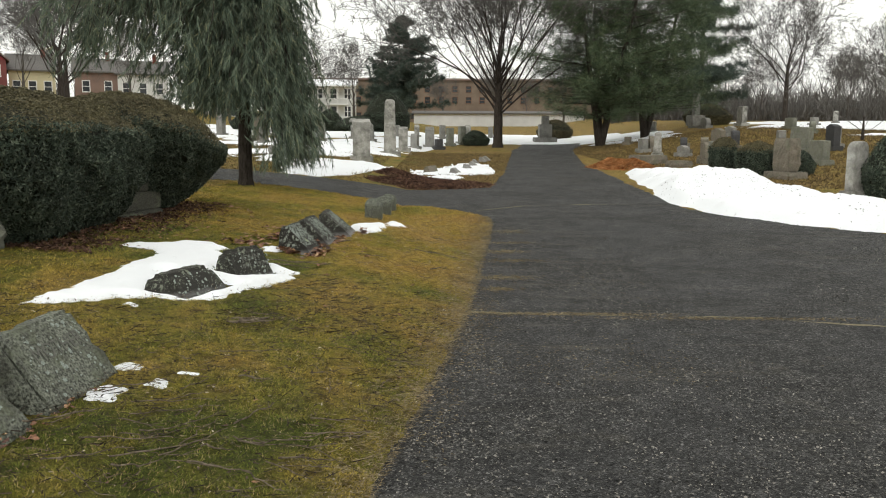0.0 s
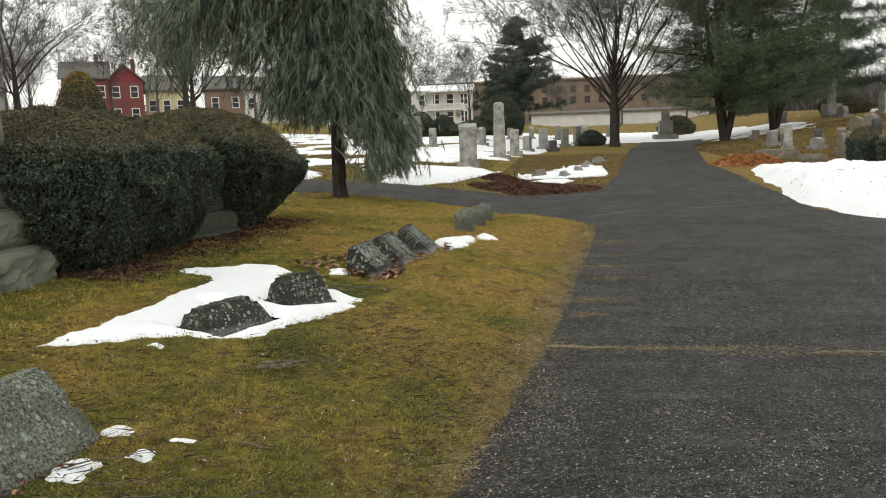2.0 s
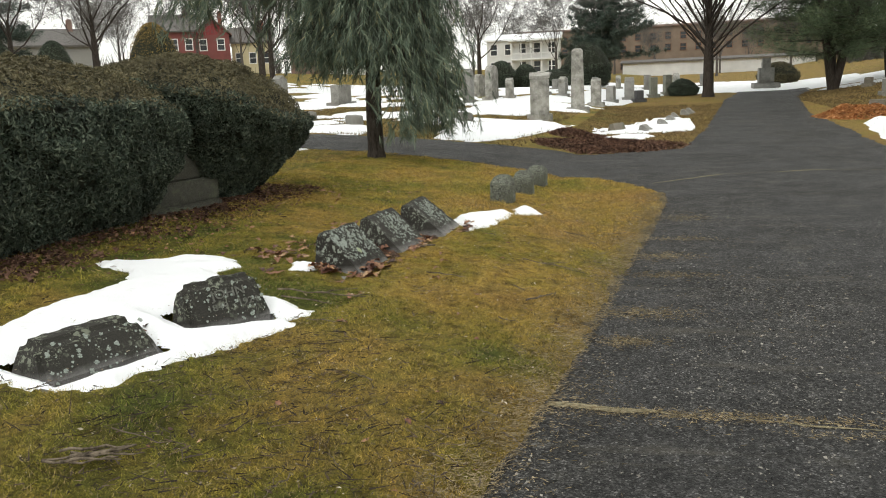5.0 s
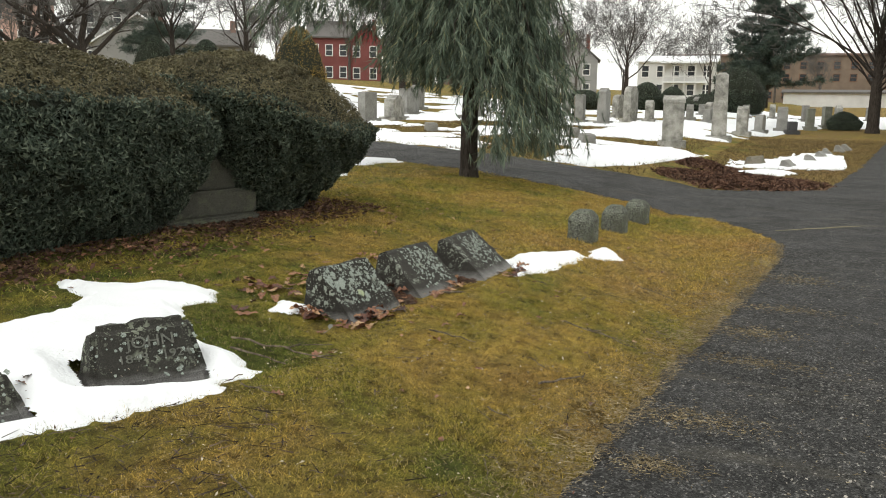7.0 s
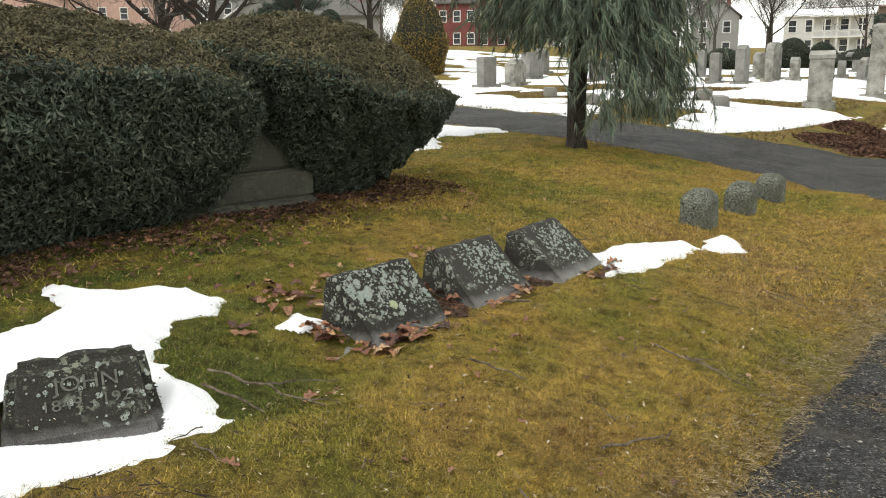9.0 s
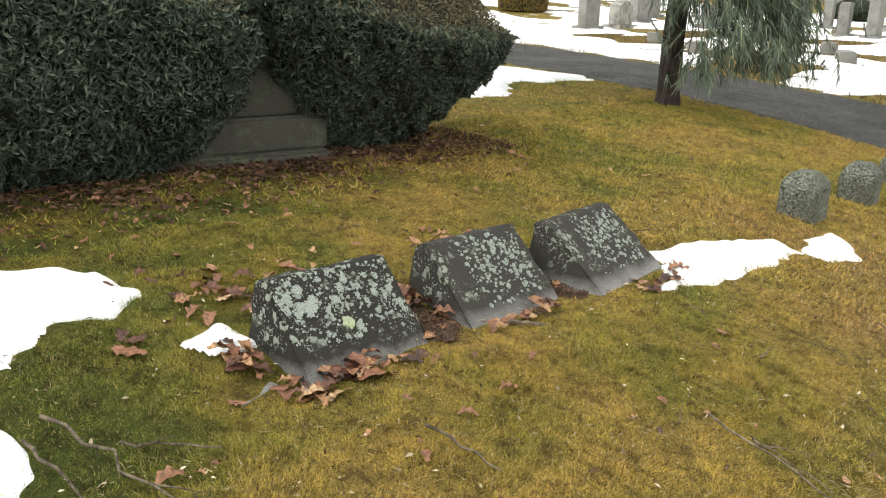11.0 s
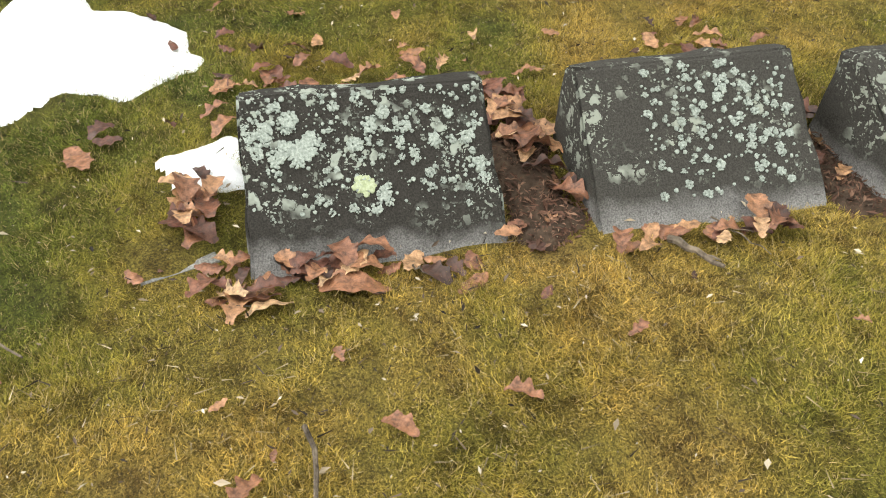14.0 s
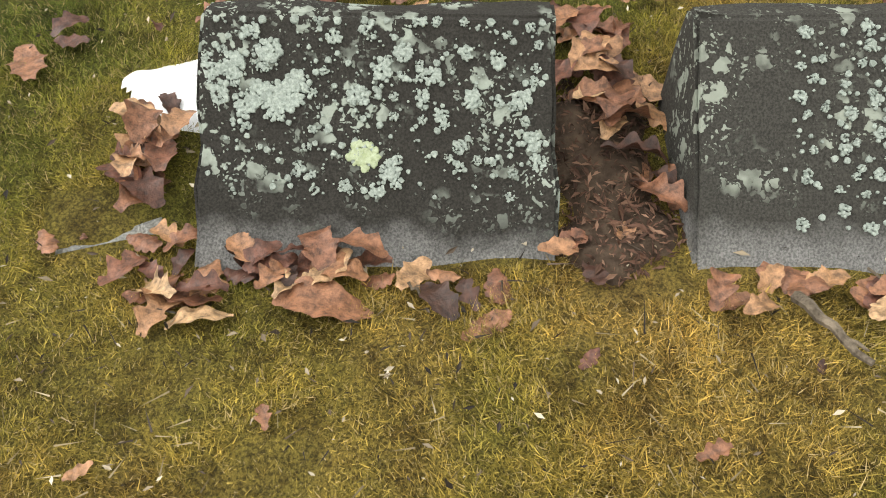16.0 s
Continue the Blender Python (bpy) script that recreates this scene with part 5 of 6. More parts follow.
# ---- houses beyond the graveyard ----
def window_in(house, x, z, w, h, y, frame_mat=PAINT):
    """A sash window standing proud of a wall that faces -y."""
    bm = bmesh.new()
    t = .12
    for a in ((x - w / 2 - t, x - w / 2, z, z + h), (x + w / 2, x + w / 2 + t, z, z + h), (x - w / 2 - t, x + w / 2 + t, z + h, z + h + t), (x - w / 2 - t, x + w / 2 + t, z - t, z), (x - w / 2, x + w / 2, z + h / 2 - .04, z + h / 2 + .04)):
        box(bm, a[0], a[1], y - .10, y + .05, a[2], a[3])
    win = part("window", bm, frame_mat, house, "white-framed sash window")
    bm = bmesh.new()
    box(bm, x - w / 2, x + w / 2, y - .04, y + .03, z, z + h)
    part("pane", bm, GLASSY, win)


def house(x, y, face, wide, deep, eaves, ridge, wall, roof, label, rows, name="house", gable=False, z=None, cols=4, win=(.9, 1.5), chimney=True, snow_roof=None, trim=PAINT):
    """A house with its front to -y, turned by face degrees; rows are window sill heights."""
    ob = empty(name, pose(x, y, (h1(x, y) if z is None else z), 0, 0, face), label, "house")
    bm = bmesh.new()
    box(bm, -wide / 2, wide / 2, 0, deep, -3, eaves)
    part("wall", bm, wall, ob)
    bm = bmesh.new()
    o = .4
    if gable:
        pts = [(-wide / 2 - o, eaves - .2), (0, ridge), (wide / 2 + o, eaves - .2), (wide / 2 + o, eaves), (0, ridge + .25), (-wide / 2 - o, eaves)]
        a = [bm.verts.new((px, -o, pz)) for px, pz in pts]
        b = [bm.verts.new((px, deep + o, pz)) for px, pz in pts]
    else:
        pts = [(-o, eaves - .1), (deep / 2, ridge), (deep + o, eaves - .1), (deep + o, eaves + .12), (deep / 2, ridge + .25), (-o, eaves + .12)]
        a = [bm.verts.new((-wide / 2 - o, py, pz)) for py, pz in pts]
        b = [bm.verts.new((wide / 2 + o, py, pz)) for py, pz in pts]
    for k in range(6):
        bm.faces.new((a[k], a[(k + 1) % 6], b[(k + 1) % 6], b[k]))
    for q in (a, b):
        bm.faces.new((q[0], q[1], q[4], q[5]))
        bm.faces.new((q[1], q[2], q[3], q[4]))
    part("roof", bm, snow_roof or roof, ob)
    if gable:
        ends = [((-wide / 2, q, eaves), (wide / 2, q, eaves), (0, q, ridge)) for q in (0.01, deep - .01)]
    else:
        ends = [((q, 0, eaves), (q, deep, eaves), (q, deep / 2, ridge)) for q in (-wide / 2 + .01, wide / 2 - .01)]
    for tri in ends:
        bm = bmesh.new()
        bm.faces.new([bm.verts.new(q) for q in tri])
        part("gable", bm, wall, ob)
    for zr in rows:
        for k in range(cols):
            window_in(ob, -wide / 2 + wide * (k + .5) / cols, zr, win[0], win[1], 0, trim)
    if chimney:
        box_part("chimney", (wide * .22, wide * .22 + .6, deep * .4, deep * .4 + .6, ridge - 1.2, ridge + 1.2), DULLRED, ob, bevel=.02)
    return ob


wh = house(-18.6, 129, 4, 10.6, 8, 5.6, 6.4, WHITE, ROOF, "long white sided house with a two-storey porch and snowy roof", (.9, 3.5), cols=5, snow_roof=ROOFSNOW, chimney=False)
for zz in (.0, 2.7):
    box_part("porch_deck", (-1.6, 4.4, -2.2, .0, zz - .1, zz + .1), PAINT, wh)
    box_part("porch_rail", (-1.6, 4.4, -2.2, -2.1, zz + .75, zz + .9), PAINT, wh)
    for k in range(5):
        box_part("porch_post", (-1.6 + k * 1.46, -1.45 + k * 1.46, -2.2, -2.05, zz, zz + 2.6), PAINT, wh)
box_part("porch_roof", (-1.9, 4.7, -2.5, .0, 5.3, 5.55), ROOFSNOW, wh)
house(4, 175, 2, 62, 16, 9.0, 9.6, BROWNB, ROOFRED, "long brown brick apartment block", (1.2, 4.4, 6.6), cols=22, win=(1.0, 1.2), chimney=False, trim=BROWNB)
house(10, 150, 0, 30, 8, 2.2, 2.5, WHITE, ROOF, "long low white garage row", (), cols=0, chimney=False)
rd = house(-67, 114.5, 29, 6.2, 10, 6.6, 9.2, REDB, ROOF, "narrow red-painted brick house with white sash windows", (.8, 4.0), cols=3, z=4.3)
house(-62.6, 117.5, 29, 5.0, 9, 6.2, 8.6, REDB, ROOFRED, "red brick wing of a house with a gable", (.8, 4.0), cols=2, z=4.2, gable=True)
house(-50.5, 125, 22, 6, 8, 4.0, 6.0, DULLRED, ROOF, "low brick row house with snowy roof", (1.2,), cols=2, z=5.2)
house(-44.5, 127, 20, 7, 8, 4.0, 6.0, WHITE, ROOF, "small white house with snowy roof", (1.2,), cols=3, z=5.0)
house(-71, 80, 42, 10, 12, 3.6, 7.0, GREYSIDE, ROOF, "grey gable-fronted house with snow on the roof", (), cols=0, gable=True, z=4.0, snow_roof=ROOFSNOW)
house(-63, 84, 42, 8, 10, 3.6, 5.6, GREYSIDE, ROOF, "low grey garage with white trim", (), cols=0, z=4.0)
house(-108, 84, 52, 26, 14, 9.5, 11, PINK, ROOF, "three-storey pinkish apartment house with white windows", (1.2, 4.2, 7.2), cols=9, z=5.0)
house(-86, 92, 46, 10, 10, 8, 9.5, GREYSIDE, ROOF, "tall grey house with white windows", (1.2, 4.2, 6.4), cols=3, z=5.0)
house(-58.5, 122, 26, 6, 8, 4.2, 6.5, CREAM, ROOF, "yellow sided house behind the trees", (1.2,), cols=3, z=5.0)
house(-33.5, 130, 15, 6.5, 8, 6.0, 8.8, GREYSIDE, ROOF, "tall grey gabled house behind bare trees", (.9, 3.8), cols=2, gable=True, z=2.2)


# ---- litter on the lawn: leaves, sticks, chips ----
def leaf_mesh(seed, curl):
    """A lobed oak leaf 1 long: two folded halves along the midrib, curled and wavy."""
    rng = random.Random(seed * 7 + 1)
    n, lobes = 22, rng.choice((3.0, 3.5, 4.5))
    ph, tw = rng.uniform(0, 6), rng.uniform(-.5, .5)
    V, F = [], []
    for k in range(n + 1):
        t = k / n
        w = .30 * math.sin(math.pi * (.06 + .9 * t)) ** .75 * ((.74, .84, .86)[seed % 3] + (.28, .15, .10)[seed % 3] * math.cos(2 * math.pi * lobes * t + 1.0))
        w = max(.012, w * rng.uniform(.9, 1.1))
        bend = curl * .35 * math.sin(math.pi * t) + .06 * math.sin(4 * t + ph)
        for side, f in ((-1, 1.0), (-1, .5), (0, 0), (1, .5), (1, 1.0)):
            y = side * f * w
            z = bend + curl * (abs(y) * 2.2) ** 1.5 + .03 * math.sin(17 * t + 3 * side + ph) * f + tw * y * t
            V.append((t, y, z))
    for k in range(n):
        for j in range(4):
            a = k * 5 + j
            F.append((a, a + 1, a + 6, a + 5))
    return V, F


KINDS = []
for k in range(8):
    V, F = leaf_mesh(k + 1, (.05, .2, .3, -.2, .12, .42, -.22, .28)[k])
    KINDS.append((np.array(V), F))


def leaf_pile(places, name="leaf_litter", label="drift of brown fallen oak leaves", seed=1):
    """Fallen leaves in drifts; places are (x, y, spread x, spread y, count, size, height)."""
    rng = np.random.default_rng(seed)
    Vs, Fs, b = [], [], 0
    for x, y, sx, sy, n, size, hi in places:
        for _ in range(n):
            V, F = KINDS[rng.integers(8)]
            px, py = x + rng.normal() * sx, y + rng.normal() * sy
            if on_road(px, py) > .15:
                continue
            s = size * rng.uniform(.42, .85)
            R = np.array(Euler((rng.normal() * .18, rng.normal() * .18, rng.uniform(0, 6.28))).to_matrix())
            W = (V * s - [s * .5, 0, 0]) @ R.T
            Vs.append(W + [px, py, h1(px, py) + .012 + hi * rng.random()])
            Fs += [tuple(b + i for i in f) for f in F]
            b += len(V)
    return tagged(mesh_of(name, np.concatenate(Vs), Fs, DEADLEAF, smooth=True), label, "leaves", kind="stuff")


leaf_pile(((-1.58, 8.74, .06, .03, 18, .14, .03), (-1.32, 8.87, .04, .05, 15, .125, .015), (-1.32, 8.97, .02, .04, 9, .13, .03), (-1.32, 9.06, .015, .03, 6, .13, .05), (-1.28, 9.23, .025, .05, 7, .11, .02), (-1.34, 9.44, .03, .03, 4, .10, .015),
           (-1.80, 9.55, .07, .05, 18, .16, .04), (-1.62, 9.58, .06, .035, 11, .16, .03), (-1.49, 9.60, .04, .03, 5, .14, .02), (-1.19, 9.92, .025, .11, 17, .13, .03), (-1.22, 9.77, .02, .03, 4, .13, .02),
           (-1.02, 10.75, .03, .15, 18, .13, .03), (-1.48, 10.28, .12, .05, 14, .14, .03), (-1.42, 8.76, .05, .05, 5, .11, .01)), seed=2)
leaf_pile(((-2.08, 9.05, .10, .24, 40, .11, .015), (-1.98, 9.5, .08, .15, 12, .11, .015), (-2.0, 10.2, .10, .14, 20, .11, .015), (-2.6, 9.0, .15, .25, 12, .09, .01), (-3.05, 9.6, .26, .5, 70, .085, .01), (-3.35, 10.6, .22, .6, 90, .085, .01), (-3.55, 9.2, .13, .5, 80, .09, .02), (-3.4, 11.5, .3, .4, 50, .08, .01),
           (-3.0, 12.3, .4, .6, 40, .09, .01), (-1.9, 7.16, .05, .04, 12, .09, .02), (-1.73, 4.0, .03, .16, 14, .07, .02), (-1.80, 3.6, .03, .2, 10, .07, .02)), label="scattered brown leaves on thin grass below the yews", seed=3)
leaf_pile(((-1.6, 9.5, 1.3, 3.2, 70, .055, .0), (-.6, 9.3, .5, 1.2, 26, .06, .0), (-1.2, 5.5, .7, 1.3, 46, .05, .0), (-3.6, 13.5, 1.6, 1.5, 70, .07, .0), (0.0, 8, .3, 3, 30, .04, .0)), label="odd dry leaves strewn over the turf", seed=4)
for k, (x, y, s, kind, rz) in enumerate(((-1.84, 8.48, .17, 0, 200), (-1.25, 9.05, .19, 4, 75), (-1.19, 9.29, .11, 3, 300), (-.85, 9.05, .09, 1, 50), (-.79, 8.78, .10, 5, 140), (-.86, 9.28, .09, 5, 60), (-1.05, 8.98, .05, 2, 10),
                                         (-1.2, 8.22, .11, 1, 90), (-1.42, 8.6, .08, 6, 30), (-.58, 10.4, .08, 0, 0), (-.6, 12.95, .10, 4, 70), (-1.05, 7.65, .09, 2, 20), (-.9, 6.5, .08, 0, 120))):
    V, F = KINDS[kind]
    ob = mesh_of("fallen_leaf", V * s * .8 - np.array([s * .4, 0, 0]), F, DEADLEAF, smooth=True)
    ob.matrix_world = pose(x, y, h1(x, y) + .02, rs.uniform(-8, 8), rs.uniform(-8, 8), rz)
    tagged(ob, "single curled brown oak leaf lying on turf", "leaf", "single fallen leaves")


def pipe(name, pts, rad, material, parent=None, sides=6):
    """One bent tapering tube through the points."""
    V, F = [], []
    for k, p in enumerate(pts):
        d = (pts[min(k + 1, len(pts) - 1)] - pts[max(k - 1, 0)]).normalized()
        u = d.orthogonal().normalized()
        w = d.cross(u)
        V += [tuple(p + (u * math.cos(a) + w * math.sin(a)) * rad[k]) for a in [6.2832 * i / sides for i in range(sides)]]
    for k in range(len(pts) - 1):
        for i in range(sides):
            j = (i + 1) % sides
            F.append((k * sides + i, k * sides + j, (k + 1) * sides + j, (k + 1) * sides + i))
    F += [tuple(range(sides))[::-1], tuple(range((len(pts) - 1) * sides, len(pts) * sides))]
    me = bpy.data.meshes.new(name)
    me.from_pydata(V, [], F)
    return link(name, me, material, parent)


def stick(a, b, r, seed, forks=1, label="fallen grey twig lying on the turf"):
    rng = random.Random(seed)
    pa, pb = Vector((*a, h1(*a) + r * .5 + .021)), Vector((*b, h1(*b) + r * .5 + .021))
    n = 6
    side = (pb - pa).cross(Vector((0, 0, 1))).normalized()
    pts = [pa.lerp(pb, k / n) + side * rng.gauss(0, .028) * (pb - pa).length * (0 < k < n) + Vector((0, 0, rng.uniform(0, .012))) for k in range(n + 1)]
    rad = [r * (1 - .5 * k / n) for k in range(n + 1)]
    ob = tagged(pipe("twig", pts, rad, STICK), label, "twig", "fallen twigs")
    for _ in range(forks):
        k = rng.randrange(1, n)
        d = ((pts[k + 1] - pts[k]).normalized() + side * rng.choice((-1, 1)) * rng.uniform(.5, 1)).normalized() * (pb - pa).length * rng.uniform(.2, .4)
        pipe("side_shoot", [pts[k], pts[k] + d * .5 + Vector((0, 0, .004)), pts[k] + d], [r * .55, r * .4, r * .2], STICK, ob)
    return ob


STICKS = ((-.89, 8.89, -.60, 8.88, 7), (-1.43, 8.21, -1.22, 8.40, 6), (-1.58, 8.01, -1.25, 8.01, 8), (-.33, 9.69, .15, 9.56, 6), (-.18, 11.24, .16, 11.10, 5), (-1.64, 8.09, -1.08, 8.16, 8), (-.14, 8.58, 0, 8.84, 9),
          (-1.28, 7.70, -1.04, 7.65, 5), (-.19, 9.69, .10, 9.60, 4), (-1.12, 4.70, -.95, 4.70, 7), (-1.32, 5.07, -.99, 5.23, 5), (-.77, 4.90, -.57, 5.10, 4))
for k, (x0, y0, x1, y1, mm) in enumerate(STICKS):
    stick((x0, y0), (x1, y1), mm / 1300, k, k % 2)
STICKS = ((-.63, 4.66, -.65, 4.86, 5), (-1.38, 5.73, -1.21, 5.88, 5), (-1.34, 4.40, -1.25, 4.59, 4), (-.69, 5.48, -.48, 5.43, 4), (-1.86, 3.77, -1.58, 4.03, 7), (-1.37, 3.56, -1.12, 3.76, 6), (-1.07, 3.60, -.81, 3.59, 6), (-1.19, 3.62, -1.0, 3.98, 5),
          (-1.37, 6.02, -1.05, 6.0, 4), (-1.20, 9.75, -1.06, 9.80, 13), (-1.45, 4.0, -1.1, 4.25, 4), (-1.55, 3.7, -1.2, 3.8, 5))
for k, (x0, y0, x1, y1, mm) in enumerate(STICKS):
    stick((x0, y0), (x1, y1), mm / 1300, 40 + k, k % 2)
for k in range(9):
    x0, y0 = -1.40 + rs.uniform(-.06, .06), 5.76 + rs.uniform(-.05, .05)
    stick((x0, y0), (x0 + rs.uniform(.12, .26), y0 + rs.uniform(.08, .2)), rs.uniform(.004, .008), 300 + k, 0, "dark bark-covered twig in a small bundle on the lawn")
for k in range(34):
    x0, y0 = rs.uniform(-1.75, -.55), rs.uniform(3.35, 4.3)
    a = rs.gauss(.5, .6)
    L = rs.uniform(.1, .38)
    stick((x0, y0), (x0 + L * math.cos(a), y0 + L * math.sin(a)), rs.uniform(.002, .005), 340 + k, k % 3, "thin broken twig in the grass")
for k in range(70):
    y = rs.uniform(3.4, 12.5)
    x = float(drive_left(y)) - abs(rs.gauss(.1, .9))
    a = rs.uniform(0, 6.28)
    L = rs.uniform(.05, .2)
    stick((x, y), (x + L * math.cos(a), y + L * math.sin(a)), rs.uniform(.0015, .004), 100 + k, k % 2, "thin broken twig in the grass")

# bare soil between the stones and a sunk stone slab beside one
ob = empty("sunk_slab", pose(-1.47, 8.69, h1(-1.47, 8.69) - .016, 2, 5, 12), "broken corner of a sunk stone slab among leaves", "stone slab")
rock_block("stone", (-.055, .055, -.10, .095, -.05, .012), GREY, ob, .02, .04, bevel=.012)


def soil_z(X, Y):
    d = np.maximum(inside(X, Y, [(-1.7, 9.42), (-1.7, 9.62), (-1.30, 9.63), (-1.27, 9.50), (-1.32, 9.44)]), inside(X, Y, [(-1.52, 10.2), (-1.52, 10.36), (-1.2, 10.36), (-1.2, 10.24)]))
    return H(X, Y) + np.clip((d + .03 * vn(X, Y, 16, 3)) * .6, -.05, .022) + .006 * vn(X, Y, 40, 2)


V, F = grid_mesh(np.arange(-1.8, -1.0, .015), np.arange(9.3, 10.5, .015), soil_z)
tagged(mesh_of("soil", V, F, SOIL, smooth=True), "bare damp soil between two gravestones", "soil", kind="structure")

V, F = grid_mesh(np.arange(-2.5, -1.3, .012), np.arange(6.1, 8.2, .012), lambda X, Y: ground_z(X, Y) + .006 + .008 * vn(X, Y, 30, 2) - .07 * ss(-.015, .02, melt_ring(X, Y)), lambda X, Y: (melt_ring(X, Y) < .03) & (X + 2.33 > .13 - 3 * (np.abs(Y - 7.2) > .25)))
tagged(mesh_of("soil", V, F, SOIL, smooth=True), "wet dark soil laid bare round two gravestones", "soil", kind="structure")


def crumbs(n, seed):
    """Needles, bark and rotted leaf on the bare soil between stones."""
    rng = np.random.default_rng(seed)
    x, y = rng.uniform(-1.75, -1.12, n), rng.uniform(9.38, 10.4, n)
    k = soil_z(x, y) > H(x, y) - .015
    x, y = x[k], y[k]
    P = np.stack([x, y, soil_z(x, y) + .004 + .008 * rng.random(len(x))], 1)
    return tagged(scatter_leaves("leaf_crumbs", P, np.tile([0, 0, 1.0], (len(P), 1)), .004 + .010 * rng.random(len(P)) ** 2, MULCH, seed=seed, tilt=.7, slim=.3), "crumbled leaves and bark on bare soil", "leaf litter", kind="stuff")


crumbs(9000, 17)


# ---- seams and worn streaks on the drive ----
def streak(pts, w, material, label, seed, name="road_seam"):
    rng = np.random.default_rng(seed)
    xs = np.concatenate([np.linspace(p[0], q[0], 40, endpoint=False) for p, q in zip(pts, pts[1:])])
    ys = np.concatenate([np.linspace(p[1], q[1], 40, endpoint=False) for p, q in zip(pts, pts[1:])]) + .02 * vn(xs, xs * 0, 6, seed)
    ww = w * np.clip(.25 + .6 * rng.random(len(xs)) + 1.3 * vn(xs, xs * 0 + 5, 2.2, seed + 1), .03, 1.5)
    V = np.concatenate([np.stack([xs, ys - ww, H(xs, ys) + .0075], 1), np.stack([xs, ys + ww, H(xs, ys) + .0085], 1)])
    k, n = np.arange(len(xs) - 1), len(xs)
    return tagged(mesh_of(name, V, np.stack([k, k + 1, n + k + 1, n + k], 1), material), label, "road seam", kind="structure")


SEAM = make_plain("mossy_seam", (0.09, 0.08, 0.045), (0.30, 0.26, 0.165), 60, 0.95)
streak([(.18, 7.08), (1.2, 7.0), (2.4, 6.95), (3.6, 6.6), (6, 6.3)], .02, SEAM, "moss-filled seam across the asphalt", 3)
streak([(.62, 15.6), (1.6, 16.6), (3.0, 17.0), (4.4, 16.8)], .03, SEAM, "moss-filled seam across the asphalt", 5)


def washed_bits(places, seed):
    """Loose straw and needles washed onto the asphalt."""
    rng = np.random.default_rng(seed)
    P, D = [], []
    for x, y, sx, sy, n in places:
        q = np.stack([x + sx * rng.normal(size=n), y + sy * rng.normal(size=n)], 1)
        P.append(np.column_stack([q, H(q[:, 0], q[:, 1]) + .007 + .004 * rng.random(n)]))
        d = rng.normal(size=(n, 3))
        d[:, 2] *= .05
        D.append(d)
    P, D = np.concatenate(P), np.concatenate(D)
    ob = scatter_tris("straw", P, D, .012 + .025 * rng.random(len(P)), np.full(len(P), .004), STRAW, rng=rng)
    return tagged(ob, "straw and needles washed onto the asphalt", "straw", kind="stuff")


STRAW = make_leafy("dry_straw", ((0.0, (0.12, 0.092, 0.048)), (0.6, (0.27, 0.21, 0.115)), (1.0, (0.42, 0.35, 0.22))), 0.8)
washed_bits(((.55, 8.7, .20, .08, 900), (.72, 9.8, .22, .06, 600), (.72, 10.5, .16, .09, 600), (.9, 11.3, .22, .07, 500), (.95, 12.5, .18, .12, 500), (.5, 8.1, .1, .06, 600), (.25, 7.2, .12, .3, 700), (.1, 6.2, .12, .5, 700), (-.1, 5.0, .1, .5, 600), (.9, 7.04, .5, .035, 1400), (2.4, 6.9, .7, .03, 1100),
             (.9, 5.6, .5, .3, 500), (1.3, 9.2, .6, 1.5, 500)), 4)


GRIT = make_leafy("drive_grit", ((0.0, (0.02, 0.02, 0.02)), (0.5, (0.10, 0.098, 0.09)), (1.0, (0.34, 0.32, 0.28))), 0.85)


def grit(n, seed):
    """Loose pale grit and stone chips standing out of the worn asphalt."""
    rng = np.random.default_rng(seed)
    y = 2.6 + 11.5 * rng.random(n) ** 1.5
    x = drive_left(y) + .06 + rng.random(n) ** 1.2 * (1.6 + .45 * y)
    k = rng.random(n) < .45 + .6 * fbm(x, y, .8, 71)
    x, y = x[k], y[k]
    P = np.stack([x, y, H(x, y) + .006], 1)
    return tagged(scatter_leaves("grit", P, np.tile([0, 0, 1.0], (len(P), 1)), .0035 + .006 * rng.random(len(P)) ** 2, GRIT, seed=seed, tilt=.35, slim=.7), "pale grit and stone chips in worn asphalt", "grit", kind="stuff")


grit(140000, 23)


def bank_dirt(n, seed):
    """Specks of road dirt and needles melted out on the ploughed bank."""
    rng = np.random.default_rng(seed)
    x, y = rng.uniform(4.6, 14, n), rng.uniform(10, 28, n)
    k = (bank_fn(x, y) > .05) & (rng.random(n) < .35 + .8 * fbm(x, y, .7, 81))
    x, y = x[k], y[k]
    P = np.stack([x, y, bank_z(x, y) + .008], 1)
    return tagged(scatter_leaves("dirt_specks", P, np.tile([0, 0, 1.0], (len(P), 1)), .006 + .022 * rng.random(len(P)) ** 3, DARKBIT, seed=seed, tilt=.5, slim=.5), "dark dirt specks on old snow", "dirt", kind="stuff")


def leaf_mould(n, seed):
    """Small broken leaves and bare earth in a strip below the yews."""
    rng = np.random.default_rng(seed)
    y = rng.uniform(7.7, 12.6, n)
    x = -3.72 + rng.normal(size=n) * .30 + .10 * vn(y, y * 0, 2.0, seed)
    k = (rng.random(n) < .5 + .6 * fbm(x, y, 1.8, 83)) & (x > -4.6)
    x, y = x[k], y[k]
    P = np.stack([x, y, ground_z(x, y) + .012 + .02 * rng.random(len(x))], 1)
    return tagged(scatter_leaves("leaf_mould", P, np.tile([0, 0, 1.0], (len(P), 1)), .010 + .022 * rng.random(len(P)) ** 2, MULCH, seed=seed, tilt=.45, slim=.5), "dark broken leaves below the clipped yews", "leaf litter", kind="stuff")


